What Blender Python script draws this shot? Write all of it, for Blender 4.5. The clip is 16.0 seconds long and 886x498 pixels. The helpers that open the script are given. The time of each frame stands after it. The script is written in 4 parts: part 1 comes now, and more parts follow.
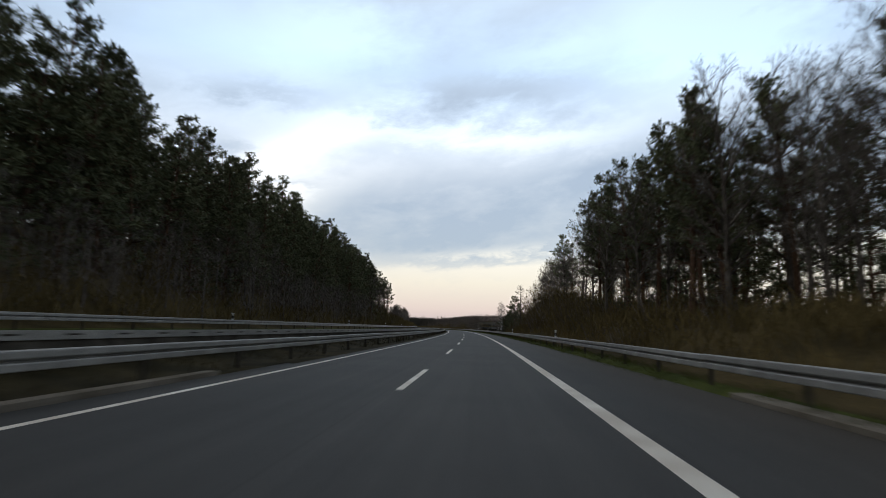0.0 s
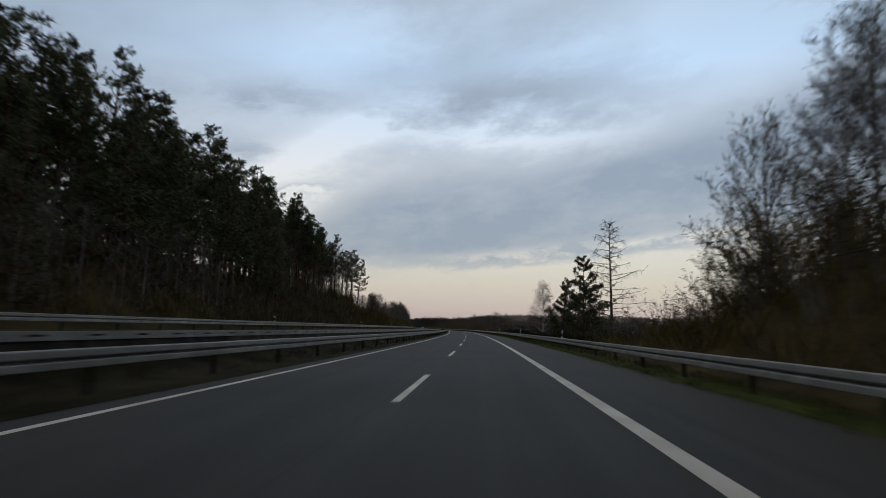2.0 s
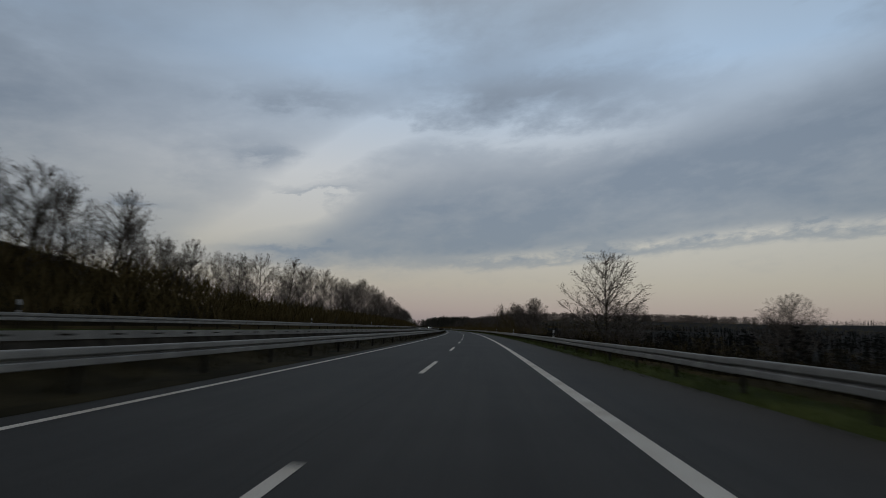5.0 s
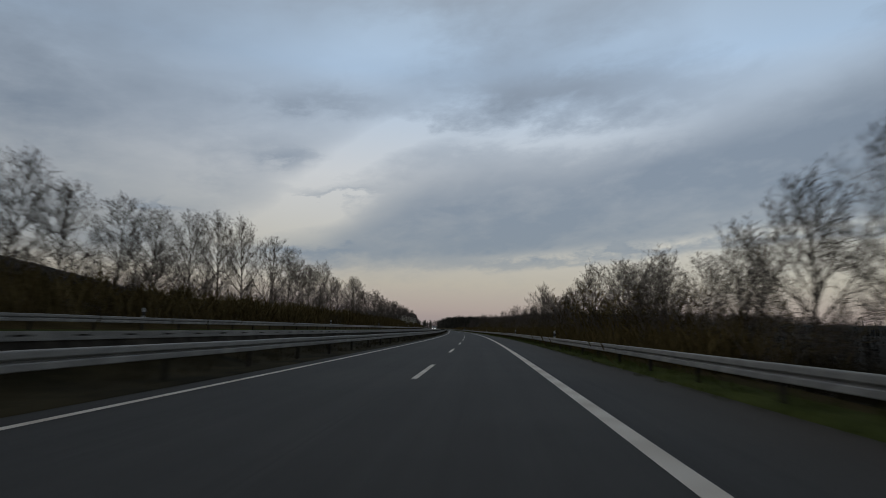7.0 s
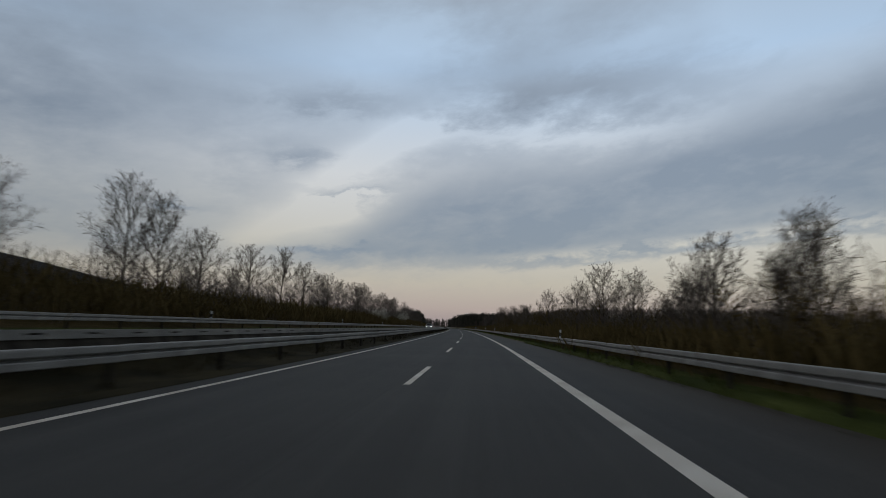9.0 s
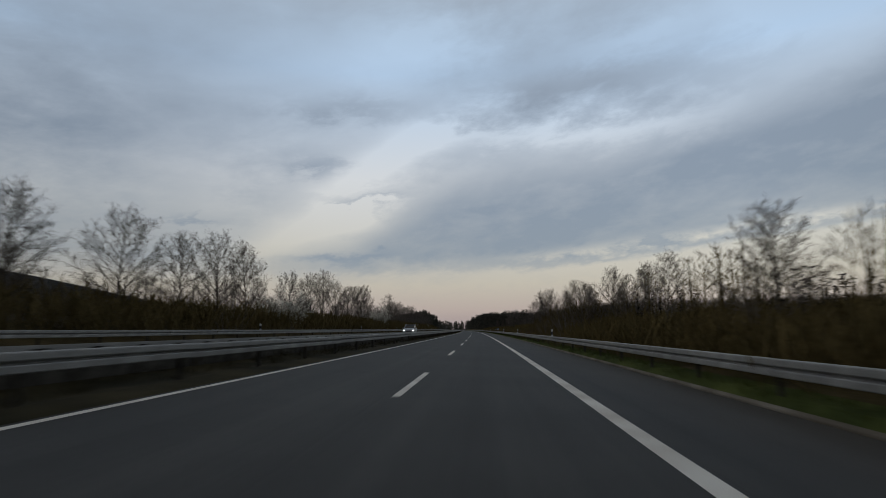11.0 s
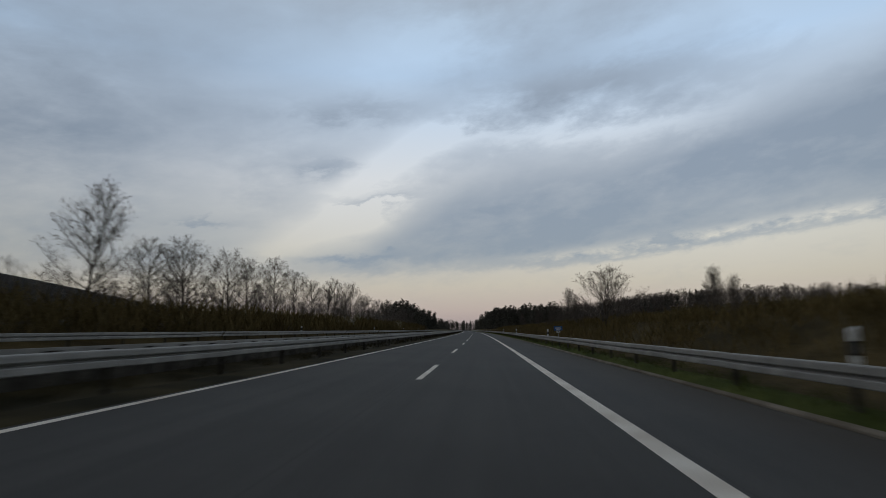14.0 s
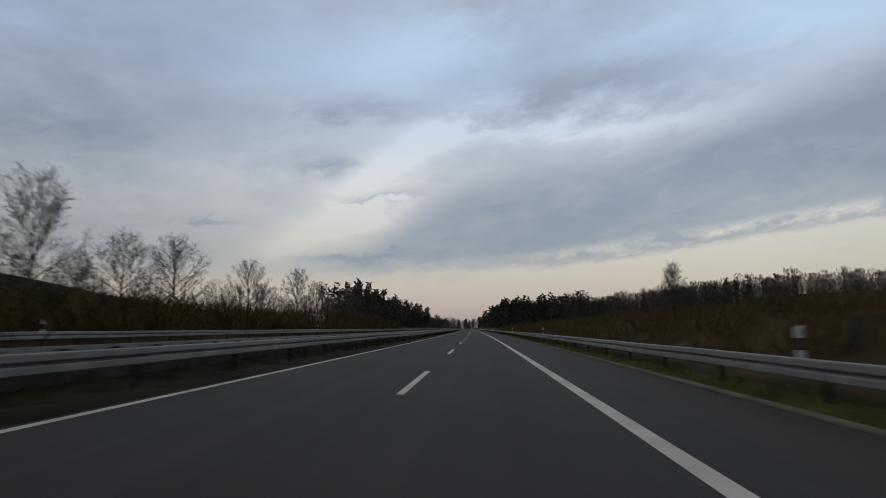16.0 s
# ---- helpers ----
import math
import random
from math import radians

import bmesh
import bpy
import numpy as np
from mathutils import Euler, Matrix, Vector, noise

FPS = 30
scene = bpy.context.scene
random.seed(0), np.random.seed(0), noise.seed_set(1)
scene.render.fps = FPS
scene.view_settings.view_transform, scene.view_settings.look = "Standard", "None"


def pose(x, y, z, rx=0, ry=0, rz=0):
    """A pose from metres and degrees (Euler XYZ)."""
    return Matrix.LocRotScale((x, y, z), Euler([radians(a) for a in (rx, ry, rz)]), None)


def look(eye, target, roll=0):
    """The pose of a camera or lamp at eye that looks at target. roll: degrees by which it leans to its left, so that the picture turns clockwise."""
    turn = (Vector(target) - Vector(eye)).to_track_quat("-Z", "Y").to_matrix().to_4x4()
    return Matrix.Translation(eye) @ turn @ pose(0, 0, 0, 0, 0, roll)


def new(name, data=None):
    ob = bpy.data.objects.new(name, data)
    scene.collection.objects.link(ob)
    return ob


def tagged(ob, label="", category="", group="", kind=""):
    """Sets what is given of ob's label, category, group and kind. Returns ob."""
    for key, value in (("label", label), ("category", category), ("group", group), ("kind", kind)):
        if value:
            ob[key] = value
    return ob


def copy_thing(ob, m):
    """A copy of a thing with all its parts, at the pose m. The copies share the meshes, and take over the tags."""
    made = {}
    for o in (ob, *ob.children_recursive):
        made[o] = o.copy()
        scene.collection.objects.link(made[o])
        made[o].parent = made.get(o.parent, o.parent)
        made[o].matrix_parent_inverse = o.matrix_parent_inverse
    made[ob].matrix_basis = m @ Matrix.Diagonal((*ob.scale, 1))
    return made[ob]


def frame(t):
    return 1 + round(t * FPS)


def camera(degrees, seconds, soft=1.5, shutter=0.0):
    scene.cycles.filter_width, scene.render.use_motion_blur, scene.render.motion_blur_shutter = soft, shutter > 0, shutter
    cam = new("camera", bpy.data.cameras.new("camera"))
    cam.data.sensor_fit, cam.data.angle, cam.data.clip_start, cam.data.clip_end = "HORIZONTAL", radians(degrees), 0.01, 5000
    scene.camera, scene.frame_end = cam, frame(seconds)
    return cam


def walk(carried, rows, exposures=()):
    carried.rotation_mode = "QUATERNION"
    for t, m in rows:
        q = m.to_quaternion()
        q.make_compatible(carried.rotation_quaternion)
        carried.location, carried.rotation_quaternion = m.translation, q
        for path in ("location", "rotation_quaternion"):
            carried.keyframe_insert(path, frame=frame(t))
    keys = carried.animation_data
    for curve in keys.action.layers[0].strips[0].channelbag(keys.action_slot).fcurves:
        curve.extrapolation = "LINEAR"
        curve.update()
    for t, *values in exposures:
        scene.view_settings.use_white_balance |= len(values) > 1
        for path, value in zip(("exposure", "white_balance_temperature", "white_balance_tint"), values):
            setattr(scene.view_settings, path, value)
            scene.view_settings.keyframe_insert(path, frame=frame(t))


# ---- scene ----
cam = camera(76.3, 16.0, 0.8, 0.26)

# ---- the road's line: s metres along it, lat metres to the right of the driven track ----
S0, DS = -250, 1.0
_s = np.arange(S0, 4200, DS)


def smooth(a, b, x):
    u = np.clip((np.asarray(x, float) - a) / (b - a), 0, 1)
    return u * u * (3 - 2 * u)


_kap = (1 / 2535) * (1 - smooth(420, 475, _s)) + (1 / 7600) * smooth(420, 475, _s) * (1 - smooth(760, 850, _s))
_psi = np.cumsum(_kap) * DS
_psi -= np.interp(0, _s, _psi)
_x, _y = np.cumsum(-np.sin(_psi)) * DS, np.cumsum(np.cos(_psi)) * DS
_x, _y = _x - np.interp(0, _s, _x), _y - np.interp(0, _s, _y)


def heading(s):
    return float(np.interp(s, _s, _psi))


def bank(s):
    """Fall of the driven carriageway to the right, as a slope."""
    return math.tan(radians(0.5)) + (math.tan(radians(3.0)) - math.tan(radians(0.5))) * float(smooth(351, 440, s))


def road_xy(s, lat):
    p = np.interp(s, _s, _psi)
    return np.interp(s, _s, _x) + lat * np.cos(p), np.interp(s, _s, _y) + lat * np.sin(p)


def placed(s, lat, z, turn=0.0):
    """A pose on the road's line; turn: degrees to the left of its heading."""
    x, y = road_xy(s, lat)
    return pose(float(x), float(y), z, 0, 0, math.degrees(heading(s)) + turn)


# ---- the drive: seconds, metres along, metres to the right, yaw and pitch against the road ----
EYE, LEAN = 1.184, 2.15
DRIVE = [
    (0.0, 0.00, 0.076, 4.44, 7.89), (0.5, 19.43, 0.042, 4.50, 7.95), (1.0, 39.02, 0.017, 4.58, 8.02), (1.5, 58.30, -0.051, 4.54, 7.98),
    (2.0, 77.66, -0.093, 4.50, 7.93), (2.5, 96.92, -0.076, 4.48, 7.93), (3.0, 116.38, -0.051, 4.45, 7.93), (3.5, 135.71, 0.000, 4.35, 7.90),
    (4.0, 154.97, 0.042, 4.27, 7.86), (4.5, 174.32, 0.059, 4.30, 7.88), (7.0, 271.25, 0.118, 4.52, 7.97), (7.5, 290.68, 0.042, 4.38, 7.90),
    (8.0, 310.12, -0.042, 4.26, 7.83), (8.5, 329.82, -0.017, 4.24, 7.82), (9.0, 348.99, 0.000, 4.21, 7.82), (11.5, 446.67, 0.017, 4.52, 7.94),
    (12.0, 466.44, 0.017, 4.42, 7.92), (12.5, 486.21, 0.008, 4.36, 7.91), (13.0, 505.82, 0.000, 4.42, 7.99), (13.5, 525.64, 0.000, 4.48, 8.04),
    (14.0, 545.11, -0.017, 4.36, 7.97), (14.5, 564.80, -0.051, 4.26, 7.91), (15.0, 584.66, -0.042, 4.24, 7.92), (15.5, 604.56, -0.068, 4.16, 7.88),
    (16.0, 624.37, -0.101, 4.08, 7.83)]


def eye(s, lat, yaw, pitch):
    x, y = road_xy(s, lat)
    roll = math.degrees(math.atan(bank(s)))
    deck = pose(float(x), float(y), -lat * bank(s), 0, 0, math.degrees(heading(s))) @ pose(0, 0, 0, 0, roll, 0)
    return deck @ pose(0, 0, EYE, 0, 0, yaw) @ pose(0, 0, 0, 90 + pitch, 0, 0) @ pose(0, 0, 0, 0, 0, LEAN)


walk(cam, [(t, eye(*row)) for t, *row in DRIVE], [(0.0, 0.88), (0.5, 0.82), (1.0, 0.66), (1.5, 0.50), (2.5, 0.18), (3.5, -0.04), (4.5, -0.22), (7.0, -0.10), (9.0, 0.0), (12.5, 0.10), (16.0, 0.14)])

# ---- light: an overcast evening sky ----
world = bpy.data.worlds.new("world")
scene.world = world
world.use_nodes = True


def node(tree, kind, **inputs):
    n = tree.nodes.new(kind)
    for k, v in inputs.items():
        key = k.replace("_", " ")
        if key in n.inputs:
            n.inputs[key].default_value = v
    return n


def math_node(tree, op, a, b=None, c=None, clamp=False):
    n = tree.nodes.new("ShaderNodeMath")
    n.operation, n.use_clamp = op, clamp
    for i, v in enumerate((a, b, c)):
        if v is None:
            continue
        if isinstance(v, (int, float)):
            n.inputs[i].default_value = v
        else:
            tree.links.new(v, n.inputs[i])
    return n.outputs[0]


def mix_color(tree, fac, a, b):
    n = tree.nodes.new("ShaderNodeMix")
    n.data_type = "RGBA"
    for sock, v in ((n.inputs[0], fac), (n.inputs[6], a), (n.inputs[7], b)):
        if isinstance(v, (int, float)):
            sock.default_value = v
        elif isinstance(v, tuple):
            sock.default_value = (*v, 1)
        else:
            tree.links.new(v, sock)
    return n.outputs[2]


def ramp(tree, fac, stops):
    n = tree.nodes.new("ShaderNodeValToRGB")
    els = n.color_ramp.elements
    while len(els) < len(stops):
        els.new(0.5)
    for e, (p, c) in zip(els, stops):
        e.position, e.color = p, (*c, 1) if len(c) == 3 else c
    tree.links.new(fac, n.inputs[0])
    return n.outputs[0]


def build_sky():
    t = world.node_tree
    t.nodes.clear()
    out, bg = t.nodes.new("ShaderNodeOutputWorld"), t.nodes.new("ShaderNodeBackground")
    sky = t.nodes.new("ShaderNodeTexSky")
    sky.sky_type, sky.sun_disc, sky.sun_elevation, sky.sun_rotation = "NISHITA", False, radians(8), radians(236)
    tc = t.nodes.new("ShaderNodeTexCoord")
    sep = t.nodes.new("ShaderNodeSeparateXYZ")
    t.links.new(tc.outputs["Generated"], sep.inputs[0])
    az = math_node(t, "MULTIPLY", math_node(t, "ARCTAN2", sep.outputs[0], sep.outputs[1]), 57.2958)  # degrees to the right of the first heading
    el = math_node(t, "MULTIPLY", math_node(t, "ARCSINE", sep.outputs[2]), 57.2958)

    def add(*v):
        got = v[0]
        for w in v[1:]:
            got = math_node(t, "ADD", got, w)
        return got

    def mul(a, b):
        return math_node(t, "MULTIPLY", a, b)

    def sub(a, b):
        return math_node(t, "SUBTRACT", a, b)

    def step(x, a, b):
        n = t.nodes.new("ShaderNodeMapRange")
        n.interpolation_type = "SMOOTHSTEP"
        n.inputs[1].default_value, n.inputs[2].default_value = a, b
        t.links.new(x, n.inputs[0])
        return n.outputs[0]

    def drift(wide, high, tilt, detail, rough, seed):
        """Noise drawn out along the wind: one wisp is wide degrees long and high degrees deep."""
        c = t.nodes.new("ShaderNodeCombineXYZ")
        t.links.new(mul(az, 1 / wide), c.inputs[0])
        t.links.new(mul(sub(el, mul(az, tilt)), 1 / high), c.inputs[1])
        c.inputs[2].default_value = seed
        n = node(t, "ShaderNodeTexNoise", Scale=1.0, Detail=detail, Roughness=rough, Distortion=0.25)
        t.links.new(c.outputs[0], n.inputs["Vector"])
        return sub(n.outputs[0], 0.5)

    def along(points):
        """A height over the horizon that changes with the azimuth."""
        u = math_node(t, "DIVIDE", add(az, 60.0), 120.0, clamp=True)
        return mul(ramp(t, u, [((a + 60) / 120, (e / 40,) * 3) for a, e in points]), 40.0)

    def bell(x, centre, width):
        d = math_node(t, "DIVIDE", sub(x, centre), width)
        return math_node(t, "POWER", 2.718, mul(mul(d, d), -1.0))

    wob, fine, tiny = drift(15, 6.0, 0.06, 4.0, 0.5, 3.0), drift(5.5, 2.3, 0.12, 5.0, 0.6, 7.0), drift(1.9, 0.85, 0.10, 4.0, 0.6, 11.0)
    el2 = add(el, mul(fine, 4.2), mul(tiny, 1.6), mul(wob, 2.0))
    az2 = add(az, mul(fine, 9.0), mul(wob, 6.0), mul(tiny, 4.0))
    # clear air between the clouds, from the pale horizon to blue above
    h = math_node(t, "DIVIDE", el, 60.0, clamp=True)
    clear = ramp(t, h, [(0.0, (0.29, 0.245, 0.265)), (0.03, (0.40, 0.335, 0.32)), (0.075, (0.47, 0.43, 0.37)), (0.13, (0.53, 0.51, 0.46)), (0.25, (0.60, 0.62, 0.64)), (0.42, (0.43, 0.57, 0.75)), (0.6, (0.37, 0.44, 0.52)), (1.0, (0.36, 0.36, 0.36))])
    cloud = ramp(t, h, [(0.0, (0.30, 0.29, 0.31)), (0.1, (0.225, 0.265, 0.32)), (0.3, (0.225, 0.275, 0.35)), (0.5, (0.27, 0.32, 0.39)), (0.7, (0.31, 0.32, 0.33)), (1.0, (0.32, 0.315, 0.30))])

    def blob(a, e, wa, we, tilt=0.0):
        da = sub(az2, a)
        de = sub(sub(el2, e), mul(da, tilt))
        q = add(math_node(t, "POWER", math_node(t, "ABSOLUTE", math_node(t, "DIVIDE", da, wa)), 2.0), math_node(t, "POWER", math_node(t, "ABSOLUTE", math_node(t, "DIVIDE", de, we)), 2.0))
        return math_node(t, "POWER", 2.718, mul(q, -1.0))

    cover = add(0.50, mul(wob, 0.75), mul(fine, 0.42), mul(tiny, 0.16))
    # the long bank of cloud that climbs to the right, between its lower rim and its upper edge
    rim = sub(add(el, mul(fine, 1.5), mul(tiny, 1.1)), along(RIM))
    bank_top = sub(el2, along(BANK_TOP))
    bank_mask = mul(step(rim, -0.1, 0.8), sub(1.0, step(bank_top, -2.6, 1.4)))
    cover = add(cover, mul(bank_mask, 0.42))
    for a, e, wa, we, tilt, k in SKY_PATCHES:
        cover = add(cover, mul(blob(a, e, wa, we, tilt), k))
    # torn bright fringe above the rim, and the rim's own thin dark line
    east = step(az, -16.0, 2.0)
    tear = math_node(t, "MAXIMUM", add(0.42, mul(fine, 2.6), mul(tiny, 2.0)), 0.0)
    cover = sub(cover, mul(mul(mul(bell(rim, 1.15, 0.75), east), tear), 1.1))
    cover = add(cover, mul(mul(bell(rim, 0.25, 0.25), east), 0.15))
    cover = mul(cover, add(mul(step(rim, -0.4, 0.5), east), mul(step(rim, -1.6, 2.4), sub(1.0, east))))
    cover = add(cover, mul(mul(bell(rim, -1.6, 1.2), math_node(t, "MAXIMUM", mul(add(fine, tiny), 1.0), 0.0)), 0.35))
    cover = math_node(t, "MAXIMUM", math_node(t, "MINIMUM", cover, 1.0), 0.0)
    col = mix_color(t, cover, clear, cloud)
    # evening: brightest round the quarter ahead, fading overhead and behind
    side = math_node(t, "ABSOLUTE", add(az, 6.0))
    back = math_node(t, "SMOOTH_MIN", math_node(t, "DIVIDE", math_node(t, "MAXIMUM", sub(side, 20.0), 0.0), 110.0), 1.0, 0.1)
    over = math_node(t, "SMOOTH_MIN", math_node(t, "DIVIDE", math_node(t, "MAXIMUM", sub(el, 32.0), 0.0), 38.0), 1.0, 0.2)
    dim = mul(sub(1.0, mul(back, 0.66)), sub(1.0, mul(over, 0.46)))
    fade = t.nodes.new("ShaderNodeVectorMath")
    fade.operation = "SCALE"
    t.links.new(col, fade.inputs[0])
    t.links.new(dim, fade.inputs["Scale"])
    nis = t.nodes.new("ShaderNodeMix")
    nis.data_type, nis.blend_type = "RGBA", "ADD"
    nis.inputs[0].default_value = 0.012
    t.links.new(fade.outputs[0], nis.inputs[6])
    t.links.new(sky.outputs[0], nis.inputs[7])
    # below the horizon: dark land
    ground = math_node(t, "ADD", mul(el, 2.0), 1.0, clamp=True)
    t.links.new(mix_color(t, ground, (0.03, 0.03, 0.03), nis.outputs[2]), bg.inputs[0])
    bg.inputs[1].default_value = 1.0
    t.links.new(bg.outputs[0], out.inputs[0])


# the bank of cloud: azimuth and elevation along its lower rim and its upper edge
RIM = [(-60, 4.6), (-28, 5.1), (-19, 5.3), (-11, 5.6), (-2, 6.1), (6, 6.8), (13, 7.5), (20, 8.2), (32, 8.5), (60, 9)]
BANK_TOP = [(-60, 4.8), (-33, 6.0), (-28, 7.0), (-23.5, 7.9), (-20, 10.2), (-16, 12.6), (-12, 14.8), (-7, 15.8), (4, 17.2), (14, 18.8), (23, 20.8), (42, 25)]
# bright gaps (negative) and heavy patches (positive): azimuth, elevation, their widths, tilt, weight
SKY_PATCHES = [
    (-29, 9.0, 5.0, 2.0, 0.30, -0.60), (-24.0, 12.2, 3.6, 2.8, 0.0, -0.60), (-18, 18.0, 6.5, 2.0, 0.45, -0.75), (-3, 19.2, 13, 1.3, -0.04, -0.55),
    (-18, 28, 9, 4.0, 0.1, -0.50), (6, 27.0, 7, 1.8, 0.1, -0.30), (22, 28, 9, 5.0, 0.0, -0.80), (1, 23.6, 10, 2.0, 0.06, 0.40),
    (12, 22.2, 7, 1.4, 0.0, 0.15), (-23, 21.8, 6, 1.3, 0.0, 0.35), (-26.5, 16.0, 2.2, 1.1, 0.0, 0.40), (-22.5, 13.3, 3.2, 0.45, 0.0, 0.50),
    (-25.5, 7.2, 4.5, 0.5, 0.0, 0.35), (-37, 10.7, 2.4, 0.3, 0.0, 0.30), (-46, 20, 12, 9, 0.0, 0.28), (-36, 13, 5, 4, 0.0, -0.15)]
build_sky()
sun = new("sun", bpy.data.lights.new("sun", "SUN"))
sun.data.energy, sun.data.angle, sun.data.color = 0.12, radians(30), (1.0, 0.93, 0.86)
sun.matrix_world = look((-60, -40, 60), (0, 0, 0))

# ---- materials ----
def material(name, rough=0.8, metal=0.0):
    m = bpy.data.materials.new(name)
    m.use_nodes = True
    b = m.node_tree.nodes["Principled BSDF"]
    b.inputs["Roughness"].default_value, b.inputs["Metallic"].default_value = rough, metal
    b.inputs["Specular IOR Level"].default_value = 0.5 if rough < 0.75 else 0.06
    return m, m.node_tree, b


def noise_fac(t, scale, detail=4.0, rough=0.55, stretch=None, coord="Object"):
    tc = t.nodes.new("ShaderNodeTexCoord")
    n = node(t, "ShaderNodeTexNoise", Scale=scale, Detail=detail, Roughness=rough)
    if stretch:
        mp = t.nodes.new("ShaderNodeMapping")
        mp.inputs["Scale"].default_value = stretch
        t.links.new(tc.outputs[coord], mp.inputs[0])
        t.links.new(mp.outputs[0], n.inputs["Vector"])
    else:
        t.links.new(tc.outputs[coord], n.inputs["Vector"])
    return n.outputs[0]


def bump(t, b, fac, strength=0.3, dist=0.01):
    n = node(t, "ShaderNodeBump", Strength=strength, Distance=dist)
    t.links.new(fac, n.inputs["Height"])
    t.links.new(n.outputs[0], b.inputs["Normal"])


def two_tone(name, dark, light, scale, fine, rough=0.85, metal=0.0, lo=0.35, hi=0.65, bumpy=0.3, dist=0.01, random_tint=0.0, stretch=None):
    """A surface with broad stains and fine grain."""
    m, t, b = material(name, rough, metal)
    broad = ramp(t, noise_fac(t, scale, 3.0, 0.5, stretch), [(lo, dark), (hi, light)])
    grain = noise_fac(t, fine, 3.0, 0.6)
    g = ramp(t, grain, [(0.3, (0.72, 0.72, 0.72)), (0.7, (1.25, 1.25, 1.25))])
    n = t.nodes.new("ShaderNodeMix")
    n.data_type, n.blend_type = "RGBA", "MULTIPLY"
    n.inputs[0].default_value = 1.0
    t.links.new(broad, n.inputs[6])
    t.links.new(g, n.inputs[7])
    col = n.outputs[2]
    if random_tint:
        info = t.nodes.new("ShaderNodeObjectInfo")
        hsv = t.nodes.new("ShaderNodeHueSaturation")
        t.links.new(math_node(t, "ADD", 1.0 - random_tint, math_node(t, "MULTIPLY", info.outputs["Random"], 2 * random_tint)), hsv.inputs["Value"])
        t.links.new(col, hsv.inputs["Color"])
        col = hsv.outputs[0]
    t.links.new(col, b.inputs["Base Color"])
    if bumpy:
        bump(t, b, grain, bumpy, dist)
    return m


def asphalt():
    """Dark asphalt: fine stone grain, broad stains, wheel tracks and paving seams along the road."""
    m, t, b = material("asphalt", 0.74)
    b.inputs["Specular IOR Level"].default_value = 0.19
    tc = t.nodes.new("ShaderNodeTexCoord")
    mp = t.nodes.new("ShaderNodeMapping")
    mp.inputs["Scale"].default_value = (1.0, 0.012, 1.0)
    t.links.new(tc.outputs["UV"], mp.inputs[0])
    streak = node(t, "ShaderNodeTexNoise", Scale=1.6, Detail=5.0, Roughness=0.65)
    t.links.new(mp.outputs[0], streak.inputs["Vector"])
    grain = noise_fac(t, 150.0, 2.0, 0.7)
    stain = noise_fac(t, 0.22, 4.0, 0.6)
    v = math_node(t, "ADD", math_node(t, "MULTIPLY", streak.outputs[0], 0.55), math_node(t, "MULTIPLY", stain, 0.45))
    col = ramp(t, v, [(0.32, (0.036, 0.035, 0.034)), (0.5, (0.050, 0.049, 0.047)), (0.68, (0.068, 0.066, 0.062))])
    sep = t.nodes.new("ShaderNodeSeparateXYZ")
    t.links.new(tc.outputs["UV"], sep.inputs[0])
    for at, wide in ((-1.62, 0.03), (2.12, 0.035)):
        d = math_node(t, "ABSOLUTE", math_node(t, "SUBTRACT", math_node(t, "ADD", sep.outputs[0], math_node(t, "MULTIPLY", stain, 0.05)), at))
        seam = math_node(t, "SUBTRACT", 1.0, math_node(t, "DIVIDE", d, wide, clamp=True), clamp=True)
        col = mix_color(t, math_node(t, "MULTIPLY", seam, 0.25), col, (0.018, 0.018, 0.018))
    # dust and grit swept onto the hard shoulder
    grit = math_node(t, "DIVIDE", math_node(t, "SUBTRACT", math_node(t, "ADD", sep.outputs[0], math_node(t, "MULTIPLY", stain, 1.4)), 3.3), 2.2, clamp=True)
    col = mix_color(t, math_node(t, "MULTIPLY", grit, 0.75), col, (0.066, 0.054, 0.041))
    g = ramp(t, grain, [(0.3, (0.62, 0.62, 0.62)), (0.7, (1.4, 1.4, 1.4))])
    n = t.nodes.new("ShaderNodeMix")
    n.data_type, n.blend_type = "RGBA", "MULTIPLY"
    n.inputs[0].default_value = 1.0
    t.links.new(col, n.inputs[6])
    t.links.new(g, n.inputs[7])
    t.links.new(n.outputs[2], b.inputs["Base Color"])
    bump(t, b, grain, 0.5, 0.004)
    return m


ASPHALT = asphalt()
PAINT = two_tone("road_paint", (0.60, 0.53, 0.44), (0.84, 0.79, 0.70), 0.9, 90.0, 0.6, bumpy=0.3, dist=0.002)
STEEL = two_tone("galvanised_steel", (0.25, 0.245, 0.23), (0.36, 0.352, 0.33), 1.5, 40.0, 0.6, 0.2, bumpy=0.1, dist=0.002, random_tint=0.12)
POST_STEEL = two_tone("dark_post_steel", (0.045, 0.040, 0.033), (0.10, 0.09, 0.075), 3.0, 30.0, 0.85, bumpy=0.2, random_tint=0.2)
GRASS = two_tone("verge_grass", (0.047, 0.061, 0.015), (0.092, 0.109, 0.028), 0.5, 14.0, 0.95, bumpy=0.8, dist=0.06)
EARTH = two_tone("brown_undergrowth", (0.042, 0.033, 0.015), (0.100, 0.075, 0.033), 0.22, 6.0, 0.95, bumpy=0.9, dist=0.1)
BARK = two_tone("grey_brown_bark", (0.06, 0.052, 0.044), (0.15, 0.13, 0.11), 1.5, 25.0, 0.95, bumpy=0.6, dist=0.02)
